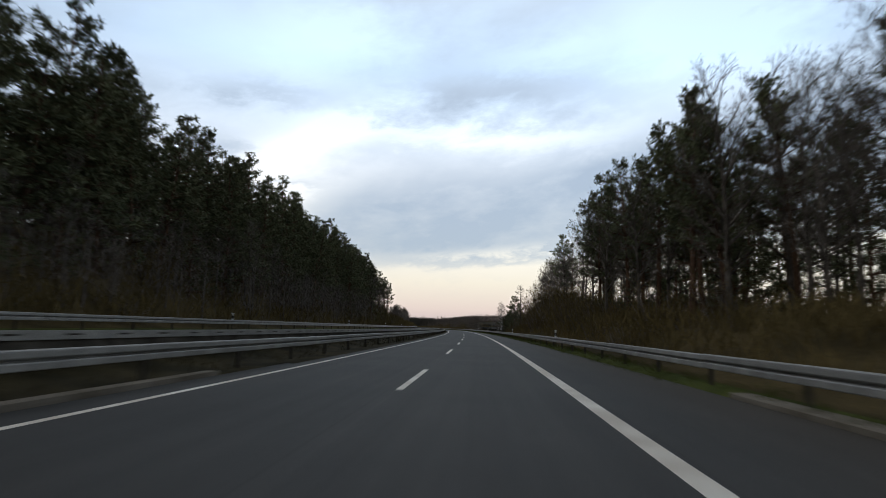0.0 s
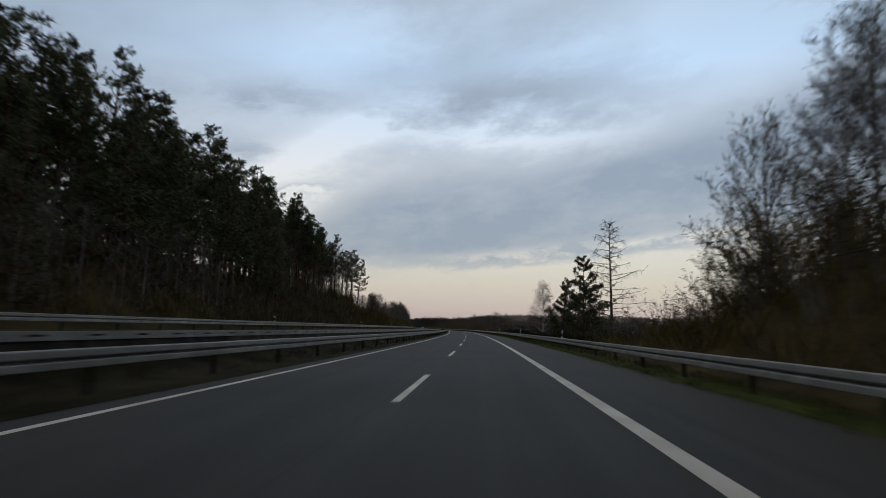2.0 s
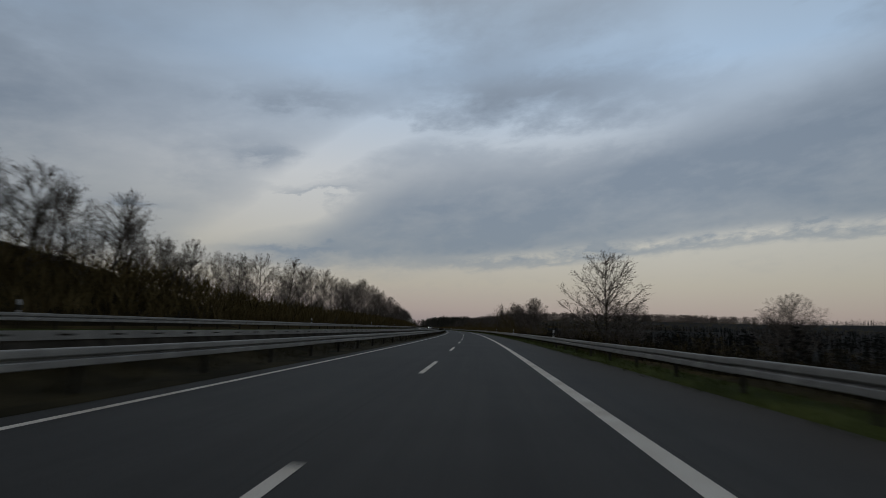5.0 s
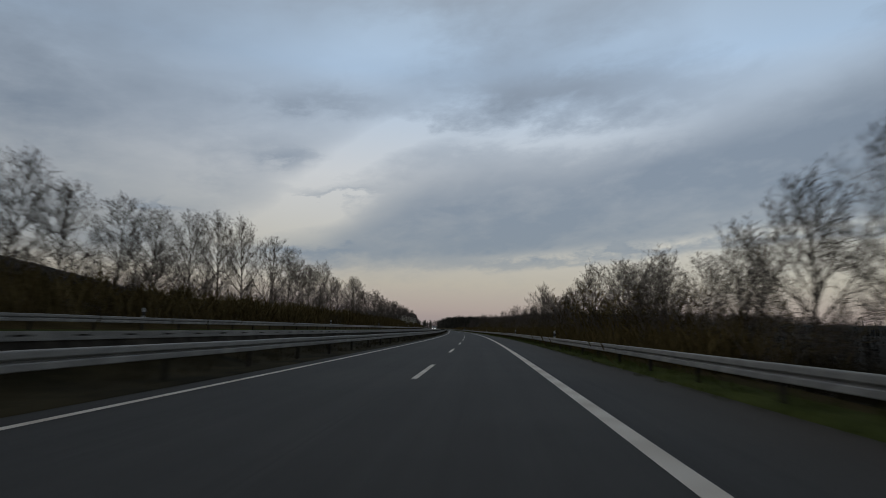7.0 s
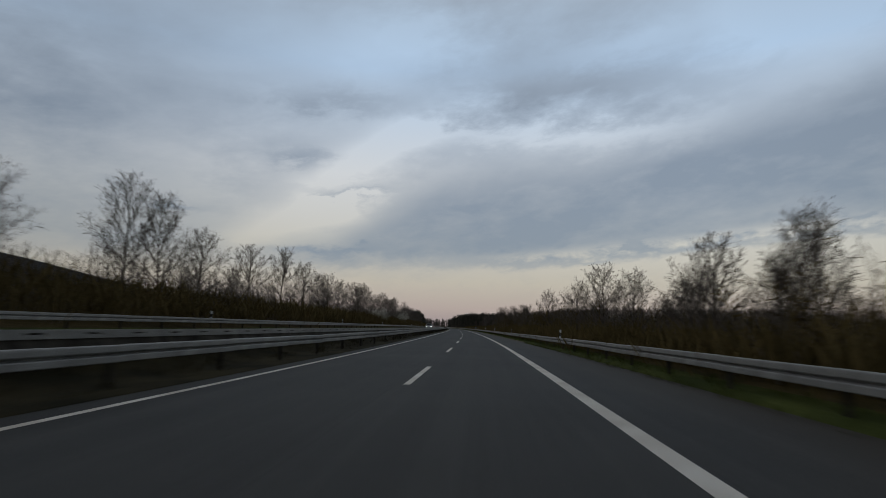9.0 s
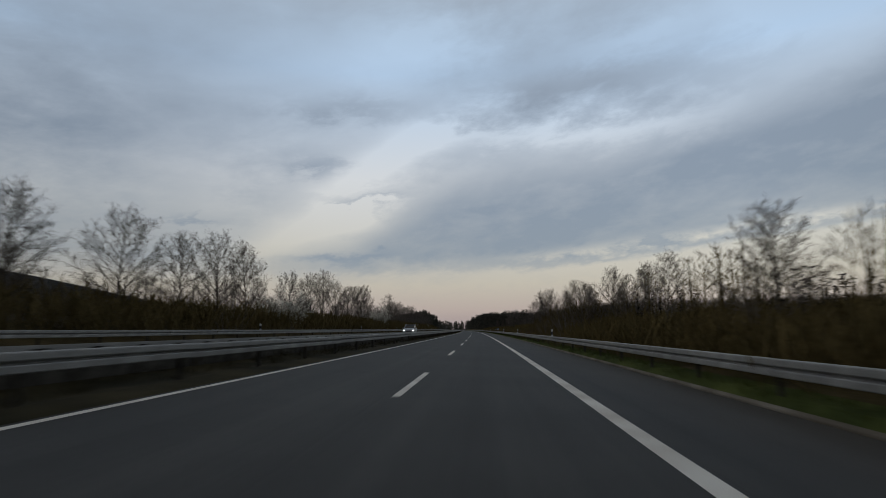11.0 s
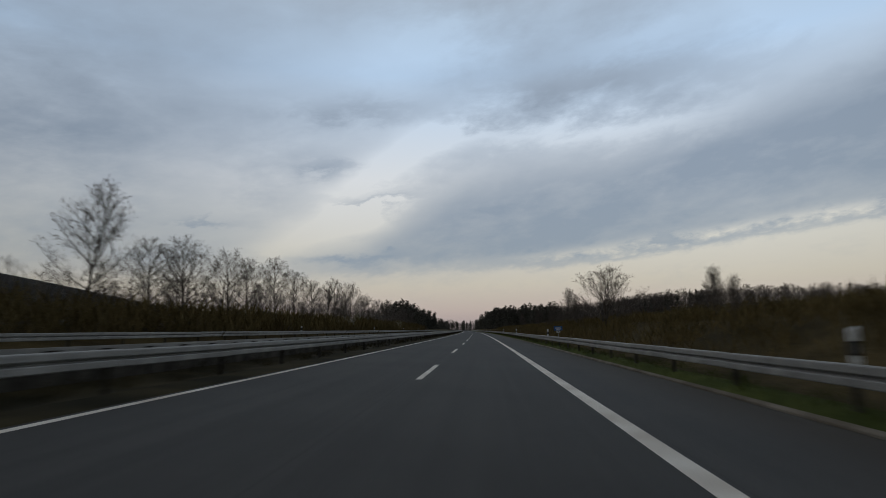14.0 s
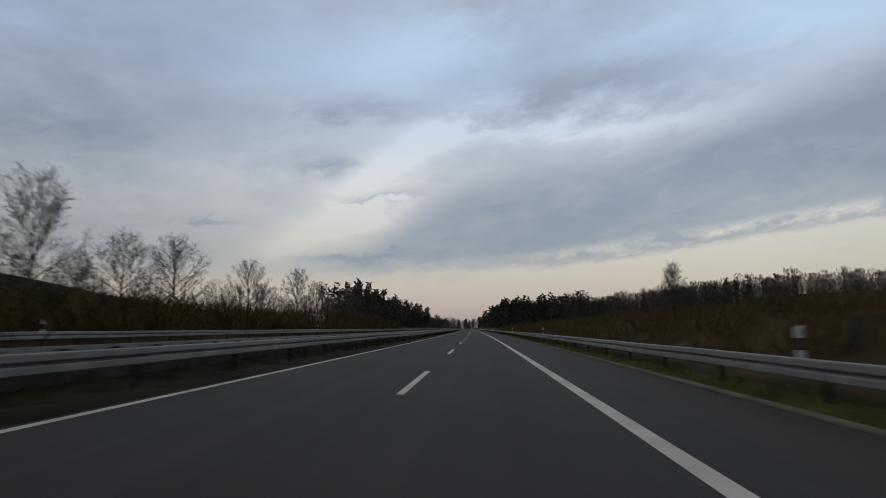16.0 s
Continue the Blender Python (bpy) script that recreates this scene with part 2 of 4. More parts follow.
PINE_BARK = two_tone("pine_bark", (0.06, 0.04, 0.03), (0.16, 0.095, 0.06), 0.8, 18.0, 0.95, bumpy=0.6, dist=0.02)
BIRCH_BARK = two_tone("birch_bark", (0.10, 0.09, 0.08), (0.50, 0.48, 0.45), 3.0, 30.0, 0.85, lo=0.4, hi=0.5, bumpy=0.2)
NEEDLES = two_tone("pine_needles", (0.076, 0.088, 0.052), (0.155, 0.164, 0.090), 0.9, 6.0, 0.8, bumpy=0.0, random_tint=0.25)
TWIGS = two_tone("bare_twigs", (0.11, 0.094, 0.082), (0.21, 0.182, 0.162), 1.0, 20.0, 0.95, bumpy=0.0, random_tint=0.2)
SCRUB = two_tone("brown_scrub", (0.080, 0.062, 0.026), (0.165, 0.124, 0.054), 0.8, 9.0, 0.95, bumpy=0.0, random_tint=0.25)
WHITE_PLASTIC = two_tone("white_plastic", (0.60, 0.60, 0.58), (0.76, 0.76, 0.74), 3.0, 30.0, 0.5, bumpy=0.0)
BLACK_PLASTIC = two_tone("black_plastic", (0.02, 0.02, 0.02), (0.03, 0.03, 0.03), 3.0, 30.0, 0.5, bumpy=0.0)
CONCRETE = two_tone("kerb_concrete", (0.14, 0.120, 0.094), (0.25, 0.222, 0.182), 0.7, 25.0, 0.9, bumpy=0.4)
# greyer and lighter than near needles: distance haze is put into this colour
HAZED_CROWNS = two_tone("hazed_crowns", (0.060, 0.060, 0.050), (0.115, 0.108, 0.092), 0.05, 0.4, 0.95, bumpy=0.0)
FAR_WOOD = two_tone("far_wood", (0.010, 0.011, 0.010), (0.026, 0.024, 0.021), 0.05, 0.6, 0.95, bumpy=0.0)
BLOSSOM = two_tone("pale_blossom", (0.55, 0.53, 0.46), (0.78, 0.76, 0.68), 2.0, 20.0, 0.9, bumpy=0.0)
# dark brown with shade put into it, for slope floor and rail-side scrub
DARK_SHADED_BROWN = two_tone("dark_shaded_brown", (0.016, 0.013, 0.007), (0.040, 0.032, 0.017), 0.12, 4.0, 0.95, bumpy=0.8, dist=0.1)
DRY_GRASS = two_tone("dry_grass", (0.020, 0.018, 0.009), (0.055, 0.045, 0.022), 0.6, 14.0, 0.95, bumpy=0.0)


# ---- mesh helpers ----
def mesh_object(name, verts, faces, mat, parent=None, label="", smooth_shade=False):
    me = bpy.data.meshes.new(name)
    me.from_pydata(verts, [], faces)
    me.materials.append(mat)
    if smooth_shade:
        me.polygons.foreach_set("use_smooth", [True] * len(me.polygons))
    me.update()
    ob = new(name, me)
    if parent:
        ob.parent = parent
    if label:
        ob["label"] = label
    return ob


def part(name, bm, mat, parent, label=""):
    me = bpy.data.meshes.new(name)
    bm.to_mesh(me)
    bm.free()
    me.materials.append(mat)
    ob = new(name, me)
    ob.parent = parent
    if label:
        ob["label"] = label
    return ob


def shared(name, me, m, parent, label=""):
    ob = new(name, me)
    ob.parent, ob.matrix_basis = parent, m
    if label:
        ob["label"] = label
    return ob


def box(bm, sx, sy, sz, at=(0, 0, 0), bev=0.0):
    r = bmesh.ops.create_cube(bm, size=1.0, matrix=Matrix.Translation(at) @ Matrix.Diagonal((sx, sy, sz, 1)))
    if bev:
        edges = list({e for v in r["verts"] for e in v.link_edges})
        bmesh.ops.bevel(bm, geom=edges, offset=bev, segments=2, affect="EDGES")
    return bm


def boxed(sx, sy, sz, at=(0, 0, 0), bev=0.0):
    return box(bmesh.new(), sx, sy, sz, at, bev)


def sweep(name, profile, stations, height, mat, parent=None, closed=True):
    """A ribbon along the road: profile points (lat, rise), set on height(s, lat)."""
    verts, faces, k = [], [], len(profile)
    for s in stations:
        for lat, rise in profile:
            x, y = road_xy(s, lat)
            verts.append((float(x), float(y), height(s, lat) + rise))
    edges = k if closed else k - 1
    for i in range(len(stations) - 1):
        for j in range(edges):
            a, b = i * k + j, i * k + (j + 1) % k
            faces.append((a, b, b + k, a + k))
    if closed:
        faces += [tuple(range(k))[::-1], tuple(len(verts) - k + j for j in range(k))]
    ob = mesh_object(name, verts, faces, mat, parent)
    uv = ob.data.uv_layers.new(name="along")
    flat = [(profile[v % k][0], stations[v // k]) for poly in ob.data.polygons for v in poly.vertices]
    uv.data.foreach_set("uv", [c for p in flat for c in p])
    return ob


# ---- the land ----
OWN_L, OWN_R, OPP_IN, OPP_OUT = -5.5, 5.03, -8.1, -18.1


def hill_left(s):
    return 1.3 + 5.6 * (1 - float(smooth(208, 258, s)))


def deck(s, lat):
    """Height of roads, verges and land."""
    b = bank(s)
    if lat > OWN_R:
        verge = -OWN_R * b + (0.07 + 0.10 * float(smooth(351, 440, s))) * min(1.0, (lat - OWN_R) / 0.4)
        if lat < 6.4:
            return verge
        cut = 1 - float(smooth(92, 120, s))
        rise = cut * (1.5 * float(smooth(6.4, 11.5, lat)) + 2.9 * float(smooth(50, 80, s)) * float(smooth(7.0, 13.0, lat)))
        late = float(smooth(380, 470, s))
        fall = (1 - cut) * (1 - late) * -1.0 * float(smooth(6.8, 13.0, lat))
        z = verge + rise + fall + late * (1.6 * float(smooth(6.8, 13.0, lat)) + 1.3 * float(smooth(14.0, 34.0, lat)))
        z += 3.0 * float(smooth(430, 560, lat))
        return z + 11.5 * float(smooth(30, 160, lat)) * float(smooth(560, 900, s)) + 2.5 * float(smooth(120, 330, lat)) * float(smooth(500, 900, s))
    if lat >= OWN_L:
        return -lat * b
    if lat >= OPP_IN:
        u = (OWN_L - lat) / (OWN_L - OPP_IN)
        return (1 - u) * (-OWN_L * b) + u * 0.38 - 0.12 * math.sin(math.pi * u)
    opp = 0.38 + (OPP_IN - lat) * 0.022
    if lat > -19.6:
        return opp
    far = 32.0 - 7.0 * float(smooth(208, 258, s))
    z = 0.63 + hill_left(s) * float(smooth(19.6, far, -lat))
    return z + 182.0 * float(smooth(400, 1300, -lat)) * (1 - 0.6 * float(smooth(1500, 3200, s)))


def ground_height(s, lat):
    d = deck(s, lat)
    if OWN_L - 0.1 < lat < OWN_R + 0.1 or OPP_OUT - 0.1 < lat < OPP_IN + 0.1:
        return d - 0.12
    far = min(1.0, max(0.0, (abs(lat + 6.5) - 12.5) / 3))
    return d + far * (0.16 * noise.noise((s * 0.3, lat * 0.3, 0)) + 0.25 * noise.noise((s * 0.07, lat * 0.07, 5)))


def build_ground():
    ss = list(np.arange(-210, 860, 4.0)) + list(np.arange(860, 1400, 15.0)) + list(np.arange(1400, 4150, 75.0))
    lats = [-2000, -1700, -1450, -1250, -1080, -930, -800, -680, -560, -450, -360, -290, -230, -180, -140, -110, -85, -68, -55, -47, -42, -38, -35, -32.5, -30.5, -28.5, -27, -25.5, -24, -22.8, -21.6, -20.6, -19.7, -18.9, -18.15, -18.0, -13, -8.2, -8.0, -7.4, -6.7, -6.1, -5.6, -5.4, 0, 4.98, 5.08, 5.45, 5.9, 6.4, 7.0, 7.8, 8.8, 10, 11.5, 13, 15, 18, 22, 28, 36, 47, 62, 82, 105, 135, 170, 215, 270, 340, 440, 580, 780, 1050, 1450, 2000]
    verts, faces, k = [], [], len(lats)
    for s in ss:
        for lat in lats:
            x, y = road_xy(s, lat)
            verts.append((float(x), float(y), ground_height(s, lat)))
    for i in range(len(ss) - 1):
        for j in range(k - 1):
            a = i * k + j
            faces.append((a, a + 1, a + 1 + k, a + k))
    ob = mesh_object("ground", verts, faces, EARTH, smooth_shade=True)
    ob.data.materials.append(GRASS)
    ob.data.materials.append(FAR_WOOD)
    ob.data.materials.append(DRY_GRASS)
    ob.data.materials.append(DARK_SHADED_BROWN)
    mids = [(lats[j] + lats[j + 1]) / 2 for j in range(k - 1)]
    strip = [1 if (5.0 < m < 5.7 or -19.9 < m < -18.0) else 2 if m < -450 else 3 if -8.2 < m < -5.4 else 0 for m in mids]
    field = [4 if m > 9.5 else k for m, k in zip(mids, strip)]
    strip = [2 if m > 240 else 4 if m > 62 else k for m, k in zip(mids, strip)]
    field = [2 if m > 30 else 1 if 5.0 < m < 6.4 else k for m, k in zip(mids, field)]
    # the slope's floor takes the darker brown, for shade under its trees
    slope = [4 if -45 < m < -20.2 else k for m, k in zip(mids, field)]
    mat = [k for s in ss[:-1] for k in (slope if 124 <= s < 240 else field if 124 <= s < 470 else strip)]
    ob.data.polygons.foreach_set("material_index", mat)
    return tagged(ob, "brown undergrowth and grass verges beside the motorway", "ground", kind="structure")


build_ground()
NEAR = list(np.arange(-60, 1000, 4.0)) + list(np.arange(1000, 2200, 15.0))
road = tagged(sweep("road", [(OWN_L, 0), (OWN_L, -0.1), (OWN_R, -0.1), (OWN_R, 0)][::-1], NEAR, deck, ASPHALT), "dark grey asphalt carriageway with white markings", "road", kind="structure")
far_road = tagged(sweep("opposite_road", [(OPP_OUT, 0), (OPP_OUT, -0.1), (OPP_IN, -0.1), (OPP_IN, 0)][::-1], NEAR, deck, ASPHALT), "dark grey asphalt carriageway beyond the median", "road", kind="structure")


def line(name, lat, width, parent, rise=0.004):
    ob = sweep(name, [(lat - width / 2, rise), (lat + width / 2, rise)], NEAR, deck, PAINT, parent, closed=False)
    return ob


line("edge_line", 1.892, 0.262, road)
line("edge_line", -4.75, 0.13, road)
line("edge_line", -8.75, 0.13, far_road)
line("edge_line", -15.4, 0.24, far_road)


def dashes(lat, first, parent, spin):
    bm = bmesh.new()
    ys = [-2.78, -0.85, 0.85, 2.53]
    rows = [[bm.verts.new((sx * 0.068, y, 0)) for sx in (-1, 1)] for y in ys]
    for a, b in zip(rows, rows[1:]):
        bm.faces.new((a[0], a[1], b[1], b[0]))
    me = bpy.data.meshes.new("lane_dash")
    bm.to_mesh(me)
    bm.free()
    me.materials.append(PAINT)
    for k in range(-3, 66):
        s = first + 15.21 * k
        tilt = math.degrees(math.atan(bank(s))) if spin else 0.0
        shared("lane_dash", me, placed(s, lat, deck(s, lat) + 0.005) @ pose(0, 0, 0, 0, tilt if spin else -1.26, 0), parent)


dashes(-1.445, 13.43, road, True)
dashes(-12.0, 7.6, far_road, False)
kerb_strip = tagged(sweep("kerb", [(5.03, -0.05), (5.03, 0.035), (5.045, 0.045), (5.11, 0.048), (5.125, 0.035), (5.125, -0.05)][::-1], [s for s in NEAR if s >= 405], deck, CONCRETE), "low weathered concrete kerb strip along the hard shoulder", "kerb", kind="structure")


for lat, wide, rise in ((5.05, 0.45, 0.10), (-5.85, 0.30, 0.08)):
    tagged(sweep("kerb", [(lat, -0.1), (lat, rise - 0.02), (lat + 0.03, rise), (lat + wide, rise), (lat + wide, -0.1)][::-1], list(np.arange(-56, 12.1, 4.0)), lambda s, _l, at=lat: deck(s, min(max(at, OWN_L), OWN_R)), CONCRETE), "pale concrete edge cap where the carriageway widens", "kerb", kind="structure")


tagged(sweep("median_edge", [(-5.62, 0.03), (-5.30, 0.012), (-5.24, 0.004)][::-1], [q for q in NEAR if 14 <= q <= 430], deck, DRY_GRASS, None, closed=False), "dark soil washed over the asphalt edge beside the median", "soil strip", kind="structure")
tagged(sweep("median_edge", [(-5.62, 0.03), (-5.05, 0.014), (-4.90, 0.004)][::-1], [q for q in NEAR if 430 <= q <= 1000], deck, DRY_GRASS, None, closed=False), "dark soil washed up to the white line beside the median", "soil strip", kind="structure")


# ---- guard rails ----
def beam_mesh(length):
    """W-shaped steel beam with thickness; its face looks to -x."""
    front = [(0.0, 0.166), (-0.058, 0.166), (-0.078, 0.160), (-0.088, 0.146), (-0.090, 0.128), (-0.090, 0.048), (-0.082, 0.034), (-0.012, 0.004), (-0.004, -0.007), (-0.012, -0.018), (-0.080, -0.030), (-0.090, -0.046), (-0.090, -0.145), (-0.078, -0.160), (-0.030, -0.165), (0.0, -0.165)]
    ring = front + [(x + 0.012, z * 0.97) for x, z in reversed(front)]
    k = len(ring)
    verts = [(x, y, z) for y in (-length / 2, length / 2) for x, z in ring]
    faces = [(j, (j + 1) % k, (j + 1) % k + k, j + k) for j in range(k)]
    faces += [tuple(range(k))[::-1], tuple(range(k, 2 * k))]
    me = bpy.data.meshes.new("beam")
    me.from_pydata(verts, [], faces)
    me.materials.append(STEEL)
    return me


def post_mesh():
    bm = bmesh.new()
    box(bm, 0.10, 0.006, 0.87, (0.13, 0, -0.32))
    box(bm, 0.006, 0.055, 0.87, (0.18, 0.024, -0.32))
    box(bm, 0.006, 0.055, 0.87, (0.08, 0.024, -0.32))
    box(bm, 0.09, 0.05, 0.20, (0.055, 0, 0.0))
    me = bpy.data.meshes.new("post")
    bm.to_mesh(me)
    bm.free()
    me.materials.append(POST_STEEL)
    return me


BEAM, POST = beam_mesh(4.02), post_mesh()
random.seed(3)


def guard_rail(lat, label, turn=0, top=0.75, first=-16, last=860, tall=1.0):
    rail = tagged(new("guard_rail"), label, "guard rail", "motorway guard rails")
    for s in np.arange(first, last, 4.0):
        z = deck(s, lat) + top - 0.16 * tall
        slope = (deck(s + 2, lat) - deck(s - 2, lat)) / 4
        m = placed(s, lat, z) @ pose(0, 0, 0, math.degrees(math.atan(slope)), 0, turn)
        shared("beam", BEAM, m @ pose(random.uniform(-0.006, 0.006), 0, random.uniform(-0.006, 0.006), random.uniform(-0.12, 0.12), 0, 0) @ Matrix.Diagonal((1, 1, tall, 1)), rail)
        shared("post", POST, m @ pose(0, 2.0, 0), rail)
    # the rest, far off, in one piece
    rest = [(lat - 0.08 * math.cos(radians(turn)), top - 0.31), (lat + 0.02, top - 0.31), (lat + 0.02, top), (lat - 0.08 * math.cos(radians(turn)), top)]
    sweep("far_beam", rest, list(np.arange(last - 2, 2000, 12.0)), deck, STEEL, rail)
    return rail


guard_rail(5.37, "galvanised steel guard rail behind the hard shoulder", top=0.72)
guard_rail(-5.87, "galvanised steel guard rail along the grassy median", turn=180, top=0.70, tall=0.85)


def slotted_beam(length, slots):
    """Flat box beam with open slots along its middle."""
    bm = bmesh.new()
    step = length / slots
    box(bm, 0.06, length, 0.06, (0, 0, 0.055), 0.008)
    box(bm, 0.06, length, 0.075, (0, 0, -0.0475), 0.008)
    for k in range(slots):
        box(bm, 0.056, step - 0.42, 0.045, (0, (k + 0.5) * step - length / 2, 0.0075))
    me = bpy.data.meshes.new("beam")
    bm.to_mesh(me)
    bm.free()
    me.materials.append(STEEL)
    return me


def slotted_rail(lat, label, top=0.69, first=-16, last=520):
    rail = tagged(new("guard_rail"), label, "guard rail", "motorway guard rails")
    beam = slotted_beam(4.5, 3)
    # dark plate added behind the open slots, so that they read as dark holes
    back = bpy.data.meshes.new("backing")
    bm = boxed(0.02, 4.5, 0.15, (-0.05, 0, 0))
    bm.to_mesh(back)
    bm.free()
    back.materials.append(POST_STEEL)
    # added dark panel, from under the beam down to the ground
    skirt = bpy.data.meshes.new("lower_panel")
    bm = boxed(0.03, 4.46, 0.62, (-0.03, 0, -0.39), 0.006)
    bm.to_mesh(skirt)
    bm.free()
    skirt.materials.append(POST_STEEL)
    for s in np.arange(first, last, 4.5):
        m = placed(s, lat, deck(s, lat) + top - 0.085)
        shared("beam", beam, m, rail)
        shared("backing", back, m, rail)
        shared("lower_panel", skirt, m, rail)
    sweep("far_beam", [(lat - 0.05, top - 0.17), (lat + 0.03, top - 0.17), (lat + 0.03, top), (lat - 0.05, top)], list(np.arange(last - 2, 2000, 12.0)), deck, STEEL, rail)
    return rail


slotted_rail(-7.6, "flat slotted steel guard rail on the far side of the median", last=680)
guard_rail(-18.7, "galvanised steel guard rail beyond the opposite carriageway", turn=180, top=0.70)


# ---- marker posts ----
def marker_post():
    root = new("marker_post")
    bm = bmesh.new()
    box(bm, 0.13, 0.10, 0.74, (0, 0, 0.85), 0.012)
    for v in bm.verts:
        if v.co.z > 1.0:
            v.co.z += 0.03 * (v.co.x / 0.065)
            v.co.y *= 0.8
    part("body", bm, WHITE_PLASTIC, root)
    part("stake", boxed(0.05, 0.03, 0.60, (0, 0, 0.25), 0.004), POST_STEEL, root, "dark steel stake")
    part("band", boxed(0.136, 0.106, 0.23, (0, 0, 0.905), 0.010), BLACK_PLASTIC, root, "black band")
    part("reflector", boxed(0.035, 0.012, 0.15, (0, -0.056, 0.905), 0.004), STEEL, root, "grey reflector")
    return tagged(root, "white plastic marker post with a black band behind the guard rail", "marker post", "marker posts")


_mp = marker_post()
spots = [(s, 5.72) for s in (42.6, 85.2, 118.5, 152.6, 195.6, 237, 276, 314.5, 352.3, 388.7, 433, 473.4, 512.5, 554.3, 594.6, 635.1, 676, 718, 760, 803)]
spots += [(0.1 + 43.2 * k, -19.1) for k in range(20)]
for k, (s, lat) in enumerate(spots):
    m = placed(s, lat, deck(s, lat), 180 if lat < 0 else 0)
    if k:
        copy_thing(_mp, m)
    else:
        _mp.matrix_basis = m


# ---- trees ----
class Sprig:
    """Collects tubes and small leaves of one mesh."""

    def __init__(self):
        self.v, self.f = [], []

    def tube(self, pts, radii, sides=5):
        base = len(self.v)
        for i, (p, r) in enumerate(zip(pts, radii)):
            d = (pts[min(i + 1, len(pts) - 1)] - pts[max(i - 1, 0)]).normalized()
            a = d.orthogonal().normalized()
            b = d.cross(a)
            for j in range(sides):
                w = 2 * math.pi * j / sides
                self.v.append(p + a * (r * math.cos(w)) + b * (r * math.sin(w)))
        for i in range(len(pts) - 1):
            for j in range(sides):
                o, n = base + i * sides, (j + 1) % sides
                self.f.append((o + j, o + n, o + sides + n, o + sides + j))

    def blade(self, p, d, length, width):
        a = d.cross(Vector((random.gauss(0, 1), random.gauss(0, 1), random.gauss(0, 1)))).normalized() * width
        n = len(self.v)
        self.v += [p - a * 0.5, p + d * (length * 0.5) + a * 0.6, p + d * length, p + d * (length * 0.45) - a * 0.6]
        self.f.append((n, n + 1, n + 2, n + 3))

    def make(self, name, mat, parent, label=""):
        return mesh_object(name, self.v, self.f, mat, parent, label)


def rand_dir(up=0.0):
    return Vector((random.gauss(0, 1), random.gauss(0, 1), random.gauss(0, 1) + up)).normalized()


def wander(p, d, length, n, bend, lift=0.0):
    pts = [p.copy()]
    for _ in range(n):
        d = (d + rand_dir() * bend + Vector((0, 0, lift))).normalized()
        p = p + d * (length / n)
        pts.append(p.copy())
    return pts


def bare_tree(height, spread=0.38, limbs=22, first=0.18, seed=0, bark=None, droop=0.0, stems=1, twig=None, density=1.0, cone=False, rise=1.0):
    """A leafless broadleaf tree: a leader, ascending limbs, side branches and fine twigs that fill an egg-shaped or conical crown."""
    random.seed(seed)
    root = new("bare_tree")
    wood, fine = Sprig(), Sprig()

    def reach(u):
        k = min(1.0, max(0.0, (u - first) / (1.02 - first)))
        if cone:
            return height * spread * (0.55 + 0.45 * min(1.0, k / 0.2)) * (1 - k) ** 0.8
        return height * spread * max(0.0, math.sin(math.pi * (0.13 + 0.87 * k) ** 0.9)) ** 0.75

    def between(pts, v):
        n = len(pts) - 1
        q = min(n - 1, int(v * n))
        return pts[q].lerp(pts[q + 1], v * n - q), (pts[q + 1] - pts[q]).normalized()

    for st in range(stems):
        lean = rand_dir() * (0.04 if stems == 1 else 0.14)
        lean.z = 1
        foot = Vector((random.uniform(-0.4, 0.4), random.uniform(-0.4, 0.4), -0.4)) if stems > 1 else Vector((0, 0, -0.4))
        tall = height * (random.uniform(0.9, 0.97) if st == 0 else random.uniform(0.68, 0.92))
        trunk = wander(foot, lean.normalized(), tall + 0.4, 10, 0.045, 0.05)
        r0 = (height * 0.011 + 0.03) * (1.0 if stems == 1 else 0.75)
        wood.tube(trunk, [r0 * (1 - 0.95 * (i / 10) ** 0.8) for i in range(11)], 6)
        for i in range(limbs):
            k = (i + random.random()) / limbs
            u = first + (0.96 - first) * k
            p, _ = between(trunk, min(0.99, u))
            ang = i * 2.4 + random.uniform(-0.5, 0.5)
            up = rise * random.uniform(0.8, 1.25) * (0.62 + 1.3 * k) - (0.35 * droop if cone else 0.0)
            run = 0.15
            while run < height * 0.6 and run < reach((p.z + run * up) / height):
                run += 0.08
            ln = run * math.hypot(1, up) * random.uniform(0.84, 1.06)
            limb = wander(p, Vector((math.cos(ang), math.sin(ang), up * 0.85)).normalized(), ln, 6, 0.07, 0.05)
            wood.tube(limb, [max(0.008, r0 * 0.42 * (1 - k * 0.65) * (1 - 0.86 * j / 6)) for j in range(7)], 4)
            ns = max(6, int(3.5 * density * (ln + 0.6)))
            for j in range(ns):
                v = 0.16 + 0.84 * (j + random.random()) / ns
                b, dl = between(limb, min(0.999, v))
                side = dl.cross(rand_dir()).normalized()
                d2 = (dl * 0.78 + side * 0.62 + Vector((0, 0, 0.14 - droop * 0.6))).normalized()
                l2 = (0.28 + 0.40 * ln * (1.05 - v)) * random.uniform(0.75, 1.2)
                twigs = wander(b, d2, l2, 3, 0.09, 0.05 - droop * 0.3)
                fine.tube(twigs[::3], [0.014, 0.004], 3)
                for _ in range(max(4, int(l2 * 5.5 * density))):
                    w, ds = between(twigs, random.uniform(0.15, 0.999))
                    d3 = (ds * 0.8 + ds.cross(rand_dir()).normalized() * 0.6 + Vector((0, 0, 0.12 - droop * 1.5))).normalized()
                    l3 = random.uniform(0.25, 0.52) * (0.6 + height / 18)
                    fine.blade(w, d3, l3, 0.019)
